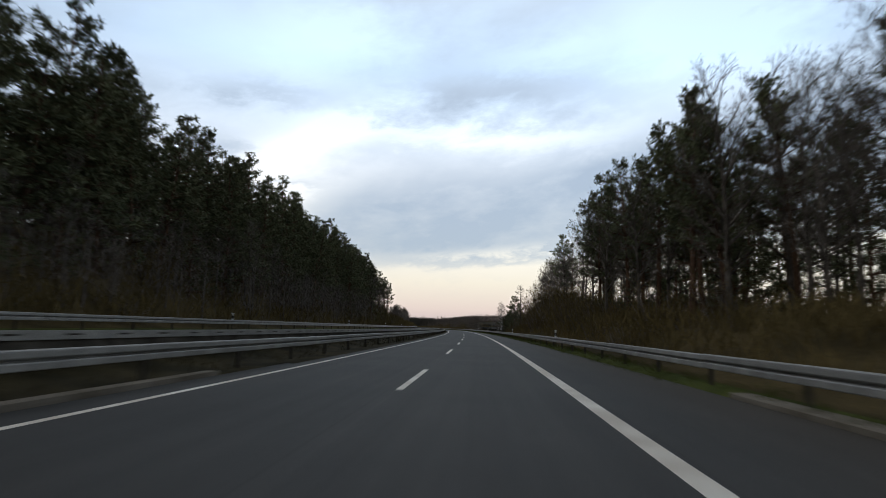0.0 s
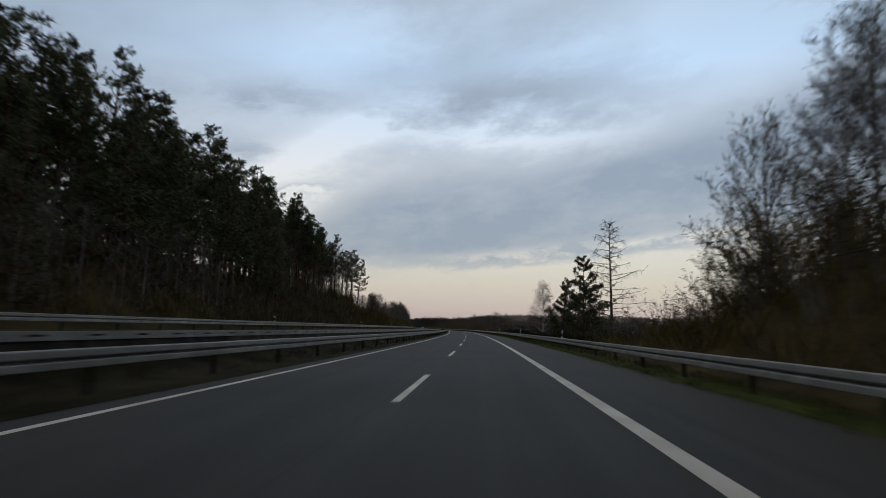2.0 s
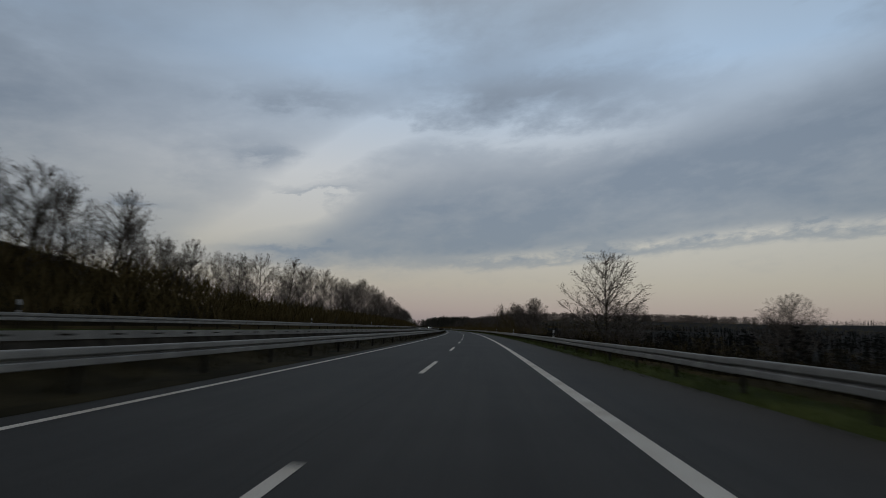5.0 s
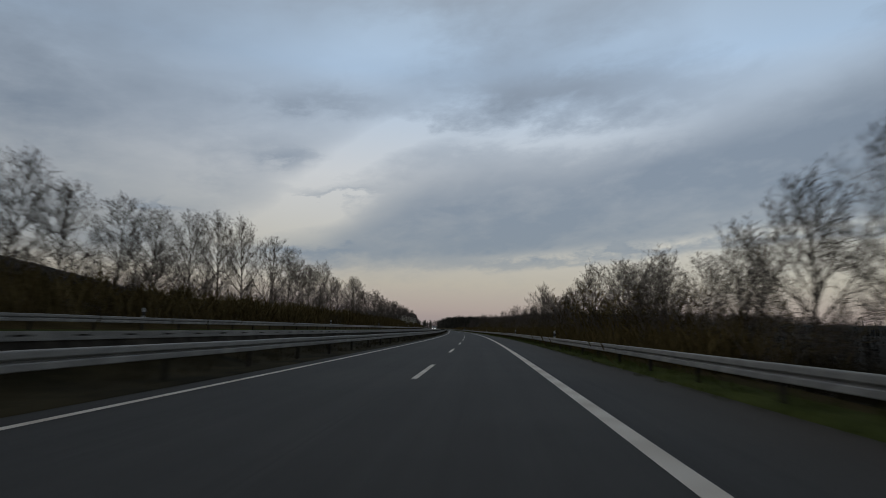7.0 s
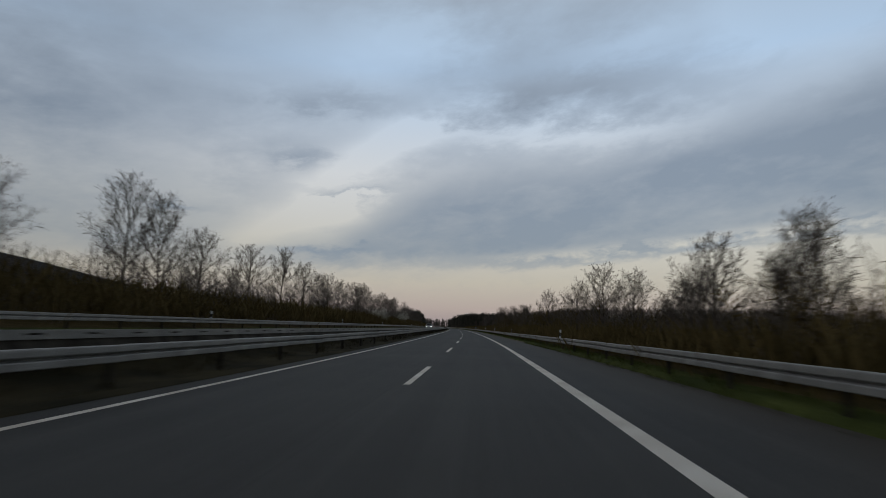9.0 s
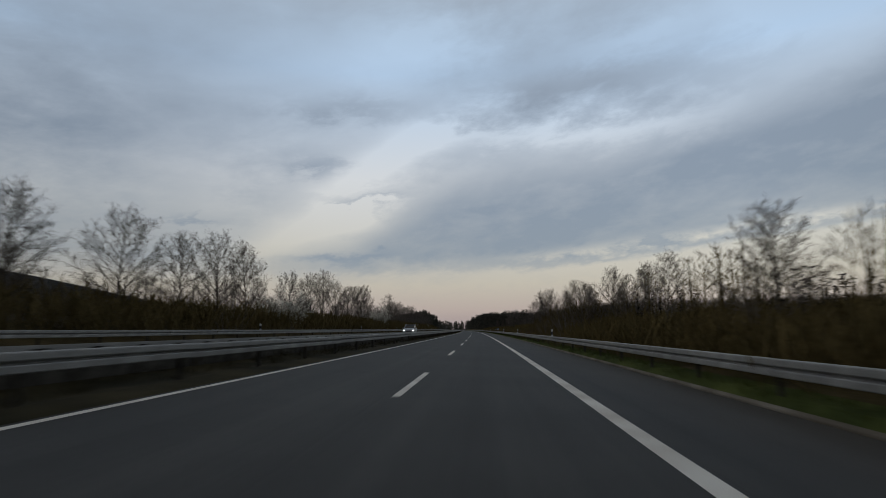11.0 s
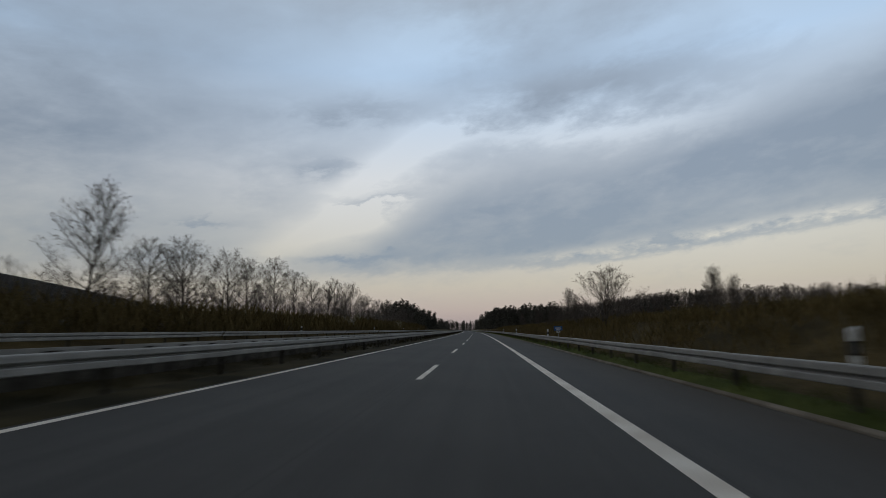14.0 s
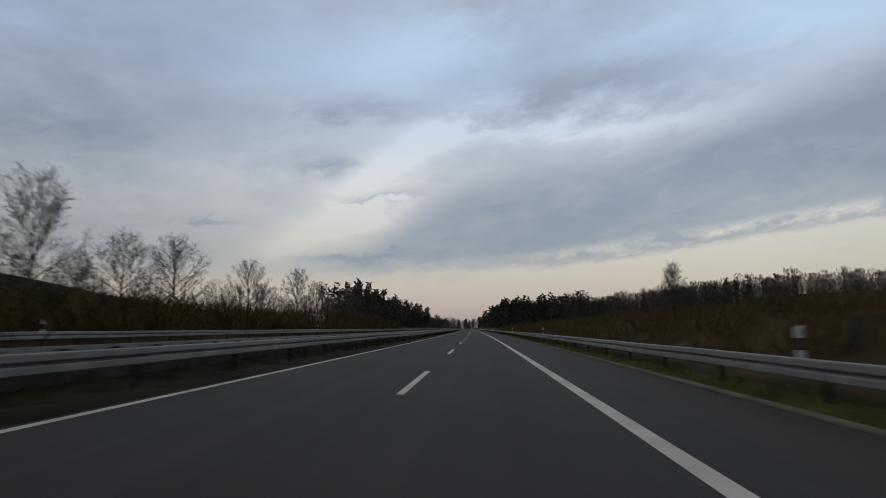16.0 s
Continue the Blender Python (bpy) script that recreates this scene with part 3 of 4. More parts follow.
                    for _ in range(2):
                        fine.blade(w + d3 * (l3 * random.uniform(0.25, 0.8)), (d3 + rand_dir() * 0.55 + Vector((0, 0, -droop * 0.7))).normalized(), l3 * random.uniform(0.45, 0.8), 0.014)
    wood.make("trunk", bark or BARK, root)
    fine.make("crown", twig or TWIGS, root)
    return root


def conifer(height, seed=0, crown=0.5, width=0.22, name="pine_tree", whorl=5, tufts=9, droop=0.0, size=0.34, needles=8, skip=0.22):
    """An evergreen: trunk with dead stubs below, boughs with side shoots that end in puffs of needles above."""
    random.seed(seed)
    root = new(name)
    wood, green = Sprig(), Sprig()
    lean = Vector((random.gauss(0, 0.035), random.gauss(0, 0.035), 1)).normalized()
    trunk = wander(Vector((0, 0, -0.4)), lean, height + 0.4, 12, 0.025, 0.03)
    r0 = height * 0.010 + 0.05
    wood.tube(trunk, [r0 * (1 - 0.95 * (i / 12) ** 1.1) for i in range(13)], 7)
    at = lambda u: trunk[min(11, int(u * 12))].lerp(trunk[min(11, int(u * 12)) + 1], u * 12 - min(11, int(u * 12)))
    for i in range(14):
        u = random.uniform(0.15, max(0.2, 1 - crown))
        d = Vector((random.gauss(0, 1), random.gauss(0, 1), random.uniform(-0.2, 0.3))).normalized()
        wood.tube(wander(at(u), d, random.uniform(0.6, 2.0), 2, 0.2), [0.026, 0.016, 0.005], 3)
    layers = int(height * crown / 0.62)
    for i in range(layers):
        u = 1 - crown + crown * (i + random.random() * 0.7) / layers
        taper = (1 - (u - (1 - crown)) / crown)
        for j in range(whorl):
            if random.random() < skip:
                continue
            ang = random.uniform(0, 2 * math.pi)
            d = Vector((math.cos(ang), math.sin(ang), 0.12 + 0.55 * (1 - taper) - droop)).normalized()
            ln = height * width * (0.14 + 0.86 * min(1.0, taper * 1.35)) * random.uniform(0.5, 1.18)
            if crown < 0.7 and taper > 0.8:
                ln *= 0.75
            bough = wander(at(min(0.995, u)), d, ln, 4, 0.14, 0.08 - droop * 0.2)
            wood.tube(bough, [max(0.01, r0 * 0.26 * (0.4 + taper) * (1 - 0.8 * q / 4)) for q in range(5)], 3)
            flat = d.cross(Vector((0, 0, 1))).normalized()
            for k in range(max(3, int(tufts * ln / 2.0))):
                v = 0.28 + 0.72 * random.random() ** 0.7
                q = min(3, int(v * 4))
                b = bough[q].lerp(bough[q + 1], v * 4 - q)
                c = b + flat * (random.gauss(0, 0.26) * ln * (1.15 - v)) + d * (0.12 * ln * random.random()) + Vector((0, 0, random.gauss(0.05, 0.06) * ln))
                out = ((c - b) * 0.5 + d * 0.4 + rand_dir(0.5 - droop) * 0.5).normalized()
                if k % 2:
                    wood.tube([b, c], [0.012, 0.006], 3)
                for _ in range(needles):
                    green.blade(c, (out * 0.7 + rand_dir()).normalized(), size * random.uniform(0.5, 1.0), size * 0.15)
    wood.make("trunk", PINE_BARK, root)
    green.make("crown", NEEDLES, root)
    return root


def larch(height, seed=0):
    random.seed(seed)
    root = new("larch_tree")
    wood, fine = Sprig(), Sprig()
    trunk = wander(Vector((0, 0, -0.4)), Vector((0.01, 0, 1)), height + 0.4, 12, 0.012, 0.02)
    wood.tube(trunk, [0.17 * (1 - 0.95 * i / 12) for i in range(13)], 7)
    for i in range(72):
        u = 0.08 + 0.90 * (i + random.random()) / 72
        k = min(11, int(u * 12))
        ang = i * 2.4 + random.uniform(-0.6, 0.6)
        d = Vector((math.cos(ang), math.sin(ang), -0.08 + 0.35 * u))
        ln = height * 0.40 * (1.04 - u) ** 0.8 * random.uniform(0.5, 1.15) + 0.25
        limb = wander(trunk[k].lerp(trunk[k + 1], u * 12 - k), d.normalized(), ln, 5, 0.12, 0.03)
        wood.tube(limb, [0.035 * (1 - 0.15 * j) for j in range(6)], 4)
        for j in range(10):
            q = random.randrange(1, 5)
            p = limb[q].lerp(limb[q + 1], random.random())
            fine.tube(wander(p, (d * 0.4 + rand_dir(-0.6)).normalized(), random.uniform(0.25, 0.8), 2, 0.2, -0.1), [0.014, 0.010, 0.004], 3)
    wood.make("trunk", BARK, root)
    fine.make("crown", TWIGS, root)
    return root


def shrub(height, seed=0, stems=26, spread=0.5, mat=None):
    """A leafless bush of many thin upright stems."""
    random.seed(seed)
    root = new("bush")
    wood, fine = Sprig(), Sprig()
    for i in range(stems):
        ang, out = random.uniform(0, 2 * math.pi), random.random() ** 0.6
        p = Vector((math.cos(ang), math.sin(ang), 0)) * (out * height * spread * 0.5)
        p.z = -0.2
        d = Vector((math.cos(ang) * out * spread, math.sin(ang) * out * spread, 1)).normalized()
        stem = wander(p, d, height * random.uniform(0.55, 1.0), 4, 0.16, 0.03)
        wood.tube(stem, [0.030, 0.025, 0.019, 0.012, 0.005], 3)
        for j in range(6):
            q = random.randrange(1, 4)
            b = stem[q].lerp(stem[q + 1], random.random())
            d2 = ((stem[q + 1] - stem[q]).normalized() + rand_dir(0.3) * 0.9).normalized()
            ln = height * random.uniform(0.14, 0.3)
            fine.blade(b, d2, ln, 0.024)
            for _ in range(3):
                fine.blade(b + d2 * (ln * random.uniform(0.4, 1.0)), rand_dir(0.3), random.uniform(0.12, 0.3) * (0.5 + height / 6), 0.075 if mat else 0.03)
    wood.make("wood", TWIGS, root)
    fine.make("crown", mat or SCRUB, root)
    return root


def plant(maker, label, category, group):
    """Makes the first of a kind; returns a function that sets one at (s, lat)."""
    ob = tagged(maker, label, category, group)
    state = {"n": 0}

    def put(s, lat, scale=1.0, sink=0.0, wide=1.0, tag=""):
        rng = random.Random(int(s * 13 + lat * 101 + state["n"]))
        m = placed(s, lat, deck(s, lat) - sink, rng.uniform(0, 360))
        if state["n"] == 0:
            got = ob
            ob.matrix_basis = m
        else:
            got = copy_thing(ob, m)
        got.scale = (scale * wide, scale * wide, scale)
        state["n"] += 1
        if tag:
            got["label"] = tag
        return got

    return put


PINES = [plant(conifer(15, k, c, w, whorl=5, tufts=10, size=0.50, needles=7, skip=0.1), "tall dark green pine with a bare lower trunk", "pine tree", "forest pines") for k, c, w in ((1, 0.60, 0.20), (2, 0.54, 0.21), (3, 0.68, 0.19), (4, 0.60, 0.23))]
DENSE = [plant(conifer(14, k, 0.84, w, "pine_tree", 5, 9, 0.04, 0.60, 5, 0.1), "dense dark green conifer on the wooded slope", "conifer", "slope conifers") for k, w in ((5, 0.19), (6, 0.21))]
FULL = [plant(conifer(9, k, 0.9, w, "spruce_tree", 6, 9, 0.1, 0.42, 5), "bushy dark green conifer branched to the ground", "conifer", "roadside conifers") for k, w in ((11, 0.24), (12, 0.28))]
BROAD = plant(conifer(10, 14, 0.86, 0.31, "pine_tree", 7, 22, 0.02, 0.32, 14, 0.2), "broad open-grown dark green pine in the field", "pine tree", "pines in the field")
BARE = [plant(bare_tree(8, sp, n, f, k, None, 0.0, 1, None, 1.15), "leafless grey-brown broadleaf tree", "bare tree", "bare roadside trees") for k, sp, n, f in ((21, 0.37, 25, 0.14), (22, 0.41, 24, 0.10), (23, 0.34, 25, 0.16), (24, 0.39, 24, 0.08), (25, 0.36, 26, 0.12))]
POPLAR = [plant(bare_tree(8, 0.24, 17, 0.1, k, BARK, 0.0, 3, None, 0.85, False, 1.7), "slender upright leafless tree with several stems", "bare tree", "slender bare trees") for k in (26, 27)]
SLIM = [plant(bare_tree(13, 0.2, 22, 0.25, k, None, 0.0, 1, None, 0.7), "slender leafless tree in the wood", "bare tree", "bare woodland trees") for k in (31, 32)]
BIRCH = plant(bare_tree(10, 0.31, 46, 0.08, 41, BIRCH_BARK, 0.45, 1, None, 1.25, True), "birch with pale trunk and drooping bare twigs", "birch tree", "roadside birches")
FAN = plant(bare_tree(8, 0.46, 9, 0.05, 28, None, 0.0, 5, None, 0.7, False, 1.3), "spreading leafless tree with many stems from the ground", "bare tree", "spreading bare trees")
LARCH = plant(larch(11, 51), "bare larch with level branches in the field", "larch tree", "roadside larches")
BUSH = [plant(shrub(h, k, n, sp), "tangled leafless brown bush on the bank", "bush", "bushes on the banks") for h, k, n, sp in ((2.6, 61, 26, 0.7), (3.4, 62, 30, 0.6), (2.0, 63, 24, 0.9))]
PALE = plant(shrub(4.0, 65, 90, 0.7, BLOSSOM), "pale blossoming bush beside the far carriageway", "bush", "blossoming bushes")


def scatter(kinds, s0, s1, lat0, lat1, n, lo, hi, seed, sink=0.0, wide=1.0):
    rng = random.Random(seed)
    for i in range(n):
        rng.choice(kinds)(s0 + (s1 - s0) * (i + rng.random()) / n, rng.uniform(lat0, lat1), rng.uniform(lo, hi), sink, wide)


def grown(kinds, size, lat, tops, seed, jitter=1.0, wide=1.25):
    """Trees at stations along the road whose tops reach given heights."""
    rng = random.Random(seed)
    for s, top in tops:
        at = lat + rng.uniform(-jitter, jitter)
        tall = (top - deck(s, at)) * (1.0 if lat > 0 else 1.04)
        rng.choice(kinds)(s, at, tall / size, 0.0, min(wide, max(0.85, 8.4 / tall)))


# the wooded slope beyond the opposite carriageway
scatter(PINES, -14, 172, -33, -29, 44, 0.92, 1.14, 1)
scatter(PINES, -14, 150, -39, -34, 24, 1.0, 1.2, 2)
scatter(DENSE, -14, 146, -33, -27, 44, 0.90, 1.12, 3, 0.0, 1.25)
scatter(DENSE, -14, 150, -28, -25, 18, 0.62, 0.92, 31, 0.0, 1.25)
scatter(FULL, -10, 128, -27, -22, 24, 0.6, 1.1, 4)
scatter(SLIM, -10, 204, -33, -24, 26, 0.55, 0.85, 5)
scatter(BUSH, -5, 215, -26, -20.8, 30, 0.8, 1.4, 6, 0.2)
scatter(PINES, 144, 178, -40, -29, 24, 0.82, 1.04, 32)
scatter(PINES, 172, 194, -42, -28, 22, 0.76, 0.94, 34)
scatter(PINES, 192, 206, -40, -28, 10, 0.64, 0.80, 36)
scatter(DENSE, 140, 196, -40, -31, 11, 0.62, 0.85, 35, 0.0, 1.2)
scatter(FULL, 150, 216, -34, -29, 12, 0.35, 0.6, 37)
scatter(BUSH, 150, 222, -32, -27, 26, 0.8, 1.4, 38, 0.2)
scatter(SLIM, 145, 214, -36, -28, 26, 0.6, 0.92, 33)
for s, lat, k in ((205, -28, 0.74), (209, -30, 0.78), (213, -28.5, 0.84), (216, -29.5, 0.88), (218, -28.0, 0.80)):
    PINES[int(s) % 4](s, lat, k)
# the wood on the cutting by the driven side
scatter(PINES, 28, 60, 11.5, 16, 10, 0.86, 1.04, 7)
scatter(PINES, 24, 60, 17, 27, 11, 0.88, 1.05, 8)
scatter(PINES, 55, 64, 12.2, 15, 4, 0.84, 0.98, 84)
scatter(PINES, 54, 64, 16, 24, 4, 0.8, 1.0, 85)
scatter(SLIM, 54, 70, 11.5, 20, 8, 0.7, 1.0, 86)
scatter(PINES, 69, 80, 13.5, 24, 5, 0.5, 0.62, 83)
scatter(DENSE, 20, 62, 16, 30, 12, 0.6, 0.95, 81)
scatter(SLIM, 10, 60, 10.5, 24, 16, 0.85, 1.1, 9)
scatter(SLIM, 61, 82, 11.5, 20, 10, 0.5, 0.7, 93)
scatter(SLIM, 12, 36, 11, 20, 8, 1.0, 1.25, 92)
scatter(FULL, 34, 66, 11, 15, 7, 0.4, 0.6, 91)
scatter(BUSH, 24, 112, 8.2, 13, 40, 0.6, 1.2, 10, 0.2)
scatter(BUSH, 46, 108, 9.5, 13.5, 46, 0.9, 1.5, 101, 0.2)
scatter(DENSE, 44, 66, 17, 28, 5, 0.7, 0.95, 102)
grown(BARE, 8, 13.5, [(84, 11.0), (88, 12.4), (90.5, 13.0), (95.4, 12.2), (97.5, 13.2), (100, 11.4), (104.5, 11.8)], 11)
PINES[3](86.0, 14.0, 0.76, 0.0, 1.15)
PINES[2](82.0, 13.8, 0.64, 0.0, 1.15)
LARCH(128.3, 11.6, 1.10)
BIRCH(167.0, 10.6, 0.98, 0.0, 1.15)
BROAD(141.2, 11.6, 1.03, 0.0, 1.0)
BROAD(151.6, 14.2, 0.86, 0.0, 1.05)
BROAD(156.9, 11.8, 0.90, 0.0, 1.1)
FULL[0](171, 15.0, 0.75)
BARE[3](226, 7.2, 0.70, 0.0, 1.3)
scatter(BUSH, 208, 246, 7.4, 9.2, 12, 0.5, 0.8, 123, 0.2)
grown(BARE + POPLAR, 8, -25.5, [(216, 8.4), (219, 9.0), (223, 9.3), (226, 9.0), (230, 9.4), (234, 8.6), (238, 7.6)], 121)
grown(BARE, 8, 20, [(231, 3.8), (234, 3.2)], 122, 1.0, 1.4)
grown(BARE, 8, 7.6, [(222, 2.6), (226, 3.0), (236, 2.8), (243, 2.4)], 12, 0.6)
# bare trees beside the driven road
grown(POPLAR + BARE, 8, 10, [(284, 6.2), (290, 6.4), (295, 5.7), (297, 4.8), (300, 5.3), (305, 5.3), (308, 5.6), (313, 6.5)], 13, 0.7, 1.0)
grown(BARE, 8, 10, [(321, 7.0), (329, 6.4), (342, 5.4), (350, 6.4), (358, 8.0), (374, 5.4), (388, 5.3), (395, 6.4), (408, 5.9), (423, 6.1), (446, 5.3), (460, 5.4)], 130, 0.7, 1.1)
grown(POPLAR, 8, 10.5, [(335, 5.6), (337, 5.2), (346, 5.6), (367, 5.2), (370, 4.2), (376, 4.4), (380, 4.1), (383, 3.6), (401, 4.6)], 131, 0.8, 1.0)
grown(BARE, 8, 12, [(472, 5.2), (481, 6.7), (492, 6.3), (499, 7.2), (514, 5.4), (521, 7.6), (528, 7.6), (544, 6.6), (552, 4.6)], 14, 0.6, 1.1)
grown(POPLAR, 8, 12, [(469, 5.8), (477, 4.8), (486, 5.6), (501, 6.0), (508, 3.6), (534, 6.5), (538, 5.2), (573, 3.6), (576, 4.3), (613, 4.7), (616, 4.0), (621, 6.4), (631, 4.4), (639, 4.8), (660, 5.0), (700, 5.5)], 141, 0.6, 0.9)
FAN(598, 11.4, 0.68, 0.0, 1.5)
scatter(BUSH, 296, 366, 8.4, 12, 16, 1.0, 1.4, 132, 0.2)
scatter(BUSH, 304, 319, 8.2, 10.5, 9, 1.2, 1.7, 133, 0.2)
scatter(BUSH, 484, 520, 8.6, 12, 12, 1.0, 1.5, 134, 0.2)
# the row of bare trees along the far carriageway
grown(BARE, 8, -24.5, [(238, 6.5), (246, 7.4), (252, 8.0), (258, 8.6), (266, 9.0), (272, 8.4), (279, 9.3), (286, 9.6), (292, 9.0), (298, 9.4), (303, 8.9), (308, 9.1), (312, 9.3), (318, 10.2), (323, 11.0), (329, 11.5), (336, 10.9), (344, 10.6), (349, 9.3), (355, 9.6), (362, 10.9), (369, 9.3), (374, 8.9), (386, 10.8), (392, 10.8), (397, 8.7)], 15, 0.5)
grown(BARE, 8, -24.5, [(409, 9.2), (420, 10.2), (429, 9.5), (438, 8.6), (446, 9.4), (455, 8.8), (463, 9.3), (471, 8.8), (479, 10.2), (484, 9.9), (501, 8.7), (507, 9.0), (515, 10.1), (523, 9.1), (529, 8.8), (536, 9.4), (545, 9.7), (549, 10.4)], 16, 0.5)
grown(BARE, 8, -24.5, [(565, 6.5), (578, 10.2), (586, 8.0), (590, 8.8), (598, 8.8), (604, 8.8), (612, 9.7), (618, 8.8), (628, 8.4), (637, 8.2), (641, 9.7), (647, 7.8), (654, 10.1), (661, 7.8), (669, 8.8), (684, 8.6), (700, 9.1), (712, 8.6), (726, 8.2), (740, 8.4), (756, 8.4)], 17, 0.5)
scatter(BARE, 240, 740, -29, -26.5, 26, 0.5, 0.8, 171)
FULL[0](651, -23.0, 0.42, 0.0, 1.3)
PALE(491, -22.8, 1.15)
PALE(556.5, -23.6, 1.3)
PALE(640, -22.5, 0.55)
PALE(700, -22.5, 0.6)
scatter(BUSH, 216, 420, -24, -20.8, 24, 0.6, 1.1, 18, 0.2)
scatter(BUSH, 420, 760, -24, -20.8, 24, 0.6, 1.0, 19, 0.2)
scatter(BUSH, 250, 470, 7.6, 12.5, 26, 0.55, 0.95, 20, 0.2)
scatter(BUSH, 470, 760, 8.0, 15, 36, 0.35, 0.6, 21, 0.2)


# ---- joined undergrowth and far woods ----
def clump(seed, blades, height, spread, wide):
    random.seed(seed)
    g = Sprig()
    for _ in range(blades):
        p = Vector((random.gauss(0, spread), random.gauss(0, spread), random.uniform(-0.05, 0.35) * height))
        d = Vector((random.gauss(0, 0.42), random.gauss(0, 0.42), 1)).normalized()
        g.blade(p, d, height * random.uniform(0.35, 0.85), wide * random.uniform(0.6, 1.4))
    return np.array([tuple(v) for v in g.v]), np.array(g.f)


def far_tree(seed, blades, conifer_like, wide=0.15, blade=0.014):
    """A coarse tree one metre high, for woods seen from hundreds of metres."""
    random.seed(seed)
    g = Sprig()
    g.tube([Vector((0, 0, -0.05)), Vector((0.01, 0, 0.5)), Vector((0, 0.01, 0.95))], [0.014, 0.010, 0.003], 4)
    low = random.uniform(0.0, 0.3)
    for _ in range(blades):
        if conifer_like:
            u = random.uniform(low, 1.0)
            w = 0.145 * (1.04 - u) ** 0.62
            p = Vector((random.gauss(0, w * 0.62), random.gauss(0, w * 0.62), u - 0.06))
            g.blade(p, Vector((random.gauss(0, 0.8), random.gauss(0, 0.8), 0.35)).normalized(), 0.085, 0.036)
        else:
            u = random.uniform(0.05, 0.95)
            w = wide * math.sin(math.pi * (max(u, 0.25 if wide > 0.3 else 0.0) * 0.85 + 0.1))
            p = Vector((random.gauss(0, w * 0.6), random.gauss(0, w * 0.6), u - 0.05))
            g.blade(p, Vector((random.gauss(0, 0.6), random.gauss(0, 0.6), 0.9)).normalized(), 0.14, blade)
    return np.array([tuple(v) for v in g.v]), np.array(g.f)


def belt(name, bases, spots, mat, label, category):
    """One joined mesh of many small plants; spots: s, lat, height, sink."""
    rng = np.random.RandomState(len(spots))
    vs, fs, n = [], [], 0
    for s, lat, h, sink in spots:
        v, f = bases[rng.randint(len(bases))]
        a = rng.uniform(0, 2 * math.pi)
        x, y = road_xy(s, lat)
        c, d = math.cos(a) * h, math.sin(a) * h
        vs.append(np.c_[v[:, 0] * c - v[:, 1] * d + x, v[:, 0] * d + v[:, 1] * c + y, v[:, 2] * h + deck(s, lat) - sink])
        fs.append(f + n)
        n += len(v)
    return tagged(mesh_object(name, np.vstack(vs).tolist(), np.vstack(fs).tolist(), mat), label, category, kind="stuff")


def spread_spots(s0, s1, lat0, lat1, n, lo, hi, seed, sink=0.05):
    rng = np.random.RandomState(seed)
    return [(s0 + (s1 - s0) * (i + rng.rand()) / n, rng.uniform(lat0, lat1), rng.uniform(lo, hi), sink) for i in range(n)]


CLUMPS = [clump(k, 28, 1.0, 0.32, 0.030) for k in (71, 72, 73)]
belt("undergrowth", CLUMPS, spread_spots(-10, 220, -30, -20.2, 700, 1.0, 2.4, 1) + spread_spots(215, 780, -26, -20.6, 2600, 1.6, 3.1, 2), SCRUB, "dense brown leafless undergrowth below the trees", "undergrowth")
belt("undergrowth", CLUMPS, spread_spots(12, 118, 7.4, 14, 560, 0.7, 1.7, 3) + spread_spots(10, 95, 14, 34, 420, 1.2, 2.6, 33)  + spread_spots(290, 470, 6.9, 9.6, 1300, 1.2, 2.2, 44) + spread_spots(440, 800, 7.2, 16, 1700, 0.7, 1.4, 5) + spread_spots(440, 660, 9, 30, 1500, 0.7, 1.3, 57) + spread_spots(440, 880, 16, 64, 1500, 0.8, 1.5, 55) + spread_spots(36, 92, 9.5, 14, 260, 1.2, 2.3, 56), SCRUB, "dense brown leafless scrub behind the guard rail", "undergrowth")
# scrub like the rest, with shade put into its darker colour
belt("shaded_scrub", CLUMPS, spread_spots(116, 290, 6.9, 10.5, 1500, 0.6, 1.25, 4), DARK_SHADED_BROWN, "low scrub behind the guard rail, its brown darkened as in shade", "undergrowth")
TUFTS = [clump(k, 26, 0.35, 0.16, 0.012) for k in (75, 76)]
belt("verge_tufts", TUFTS, spread_spots(-5, 780, 5.22, 6.0, 2200, 0.5, 1.1, 6, 0.02) + spread_spots(14, 405, 4.72, 5.2, 1500, 0.18, 0.55, 601, 0.02), GRASS, "rough green grass tufts under the guard rail", "grass")
belt("median_tufts", TUFTS, spread_spots(-5, 780, -7.8, -5.6, 2400, 0.5, 1.1, 7, 0.02), DRY_GRASS, "dry brown grass on the median", "grass")
NEEDLE_TREES, BARE_TREES = [far_tree(k, 130, True) for k in (81, 82, 83, 89)], [far_tree(k, 90, False, 0.24) for k in (84, 85, 86)]
FAR_BARE = [far_tree(k, 130, False, 0.40, 0.016) for k in (94, 95, 96)]
THICKET = [far_tree(k, 120, False, 0.36, 0.008) for k in (91, 92, 93)]
belt("evergreen_thicket", NEEDLE_TREES, spread_spots(-30, 142, -44, -33, 230, 10.5, 13.5, 61), NEEDLES, "dark evergreen thicket deep in the wood", "wood")
# low conifers added to make the slope's floor darker
belt("low_thicket", NEEDLE_TREES, spread_spots(130, 216, -31, -21.5, 260, 0.8, 1.6, 64), NEEDLES, "low dark evergreen thicket added to darken the slope", "wood")
belt("bare_thicket", THICKET, spread_spots(222, 770, -30, -24, 660, 2.6, 4.6, 65) + spread_spots(394, 412, -26, -22, 26, 2.6, 4.2, 651) + spread_spots(-15, 130, -31, -22, 320, 3.0, 6.5, 63), TWIGS, "grey-brown leafless thicket under the trees", "wood")
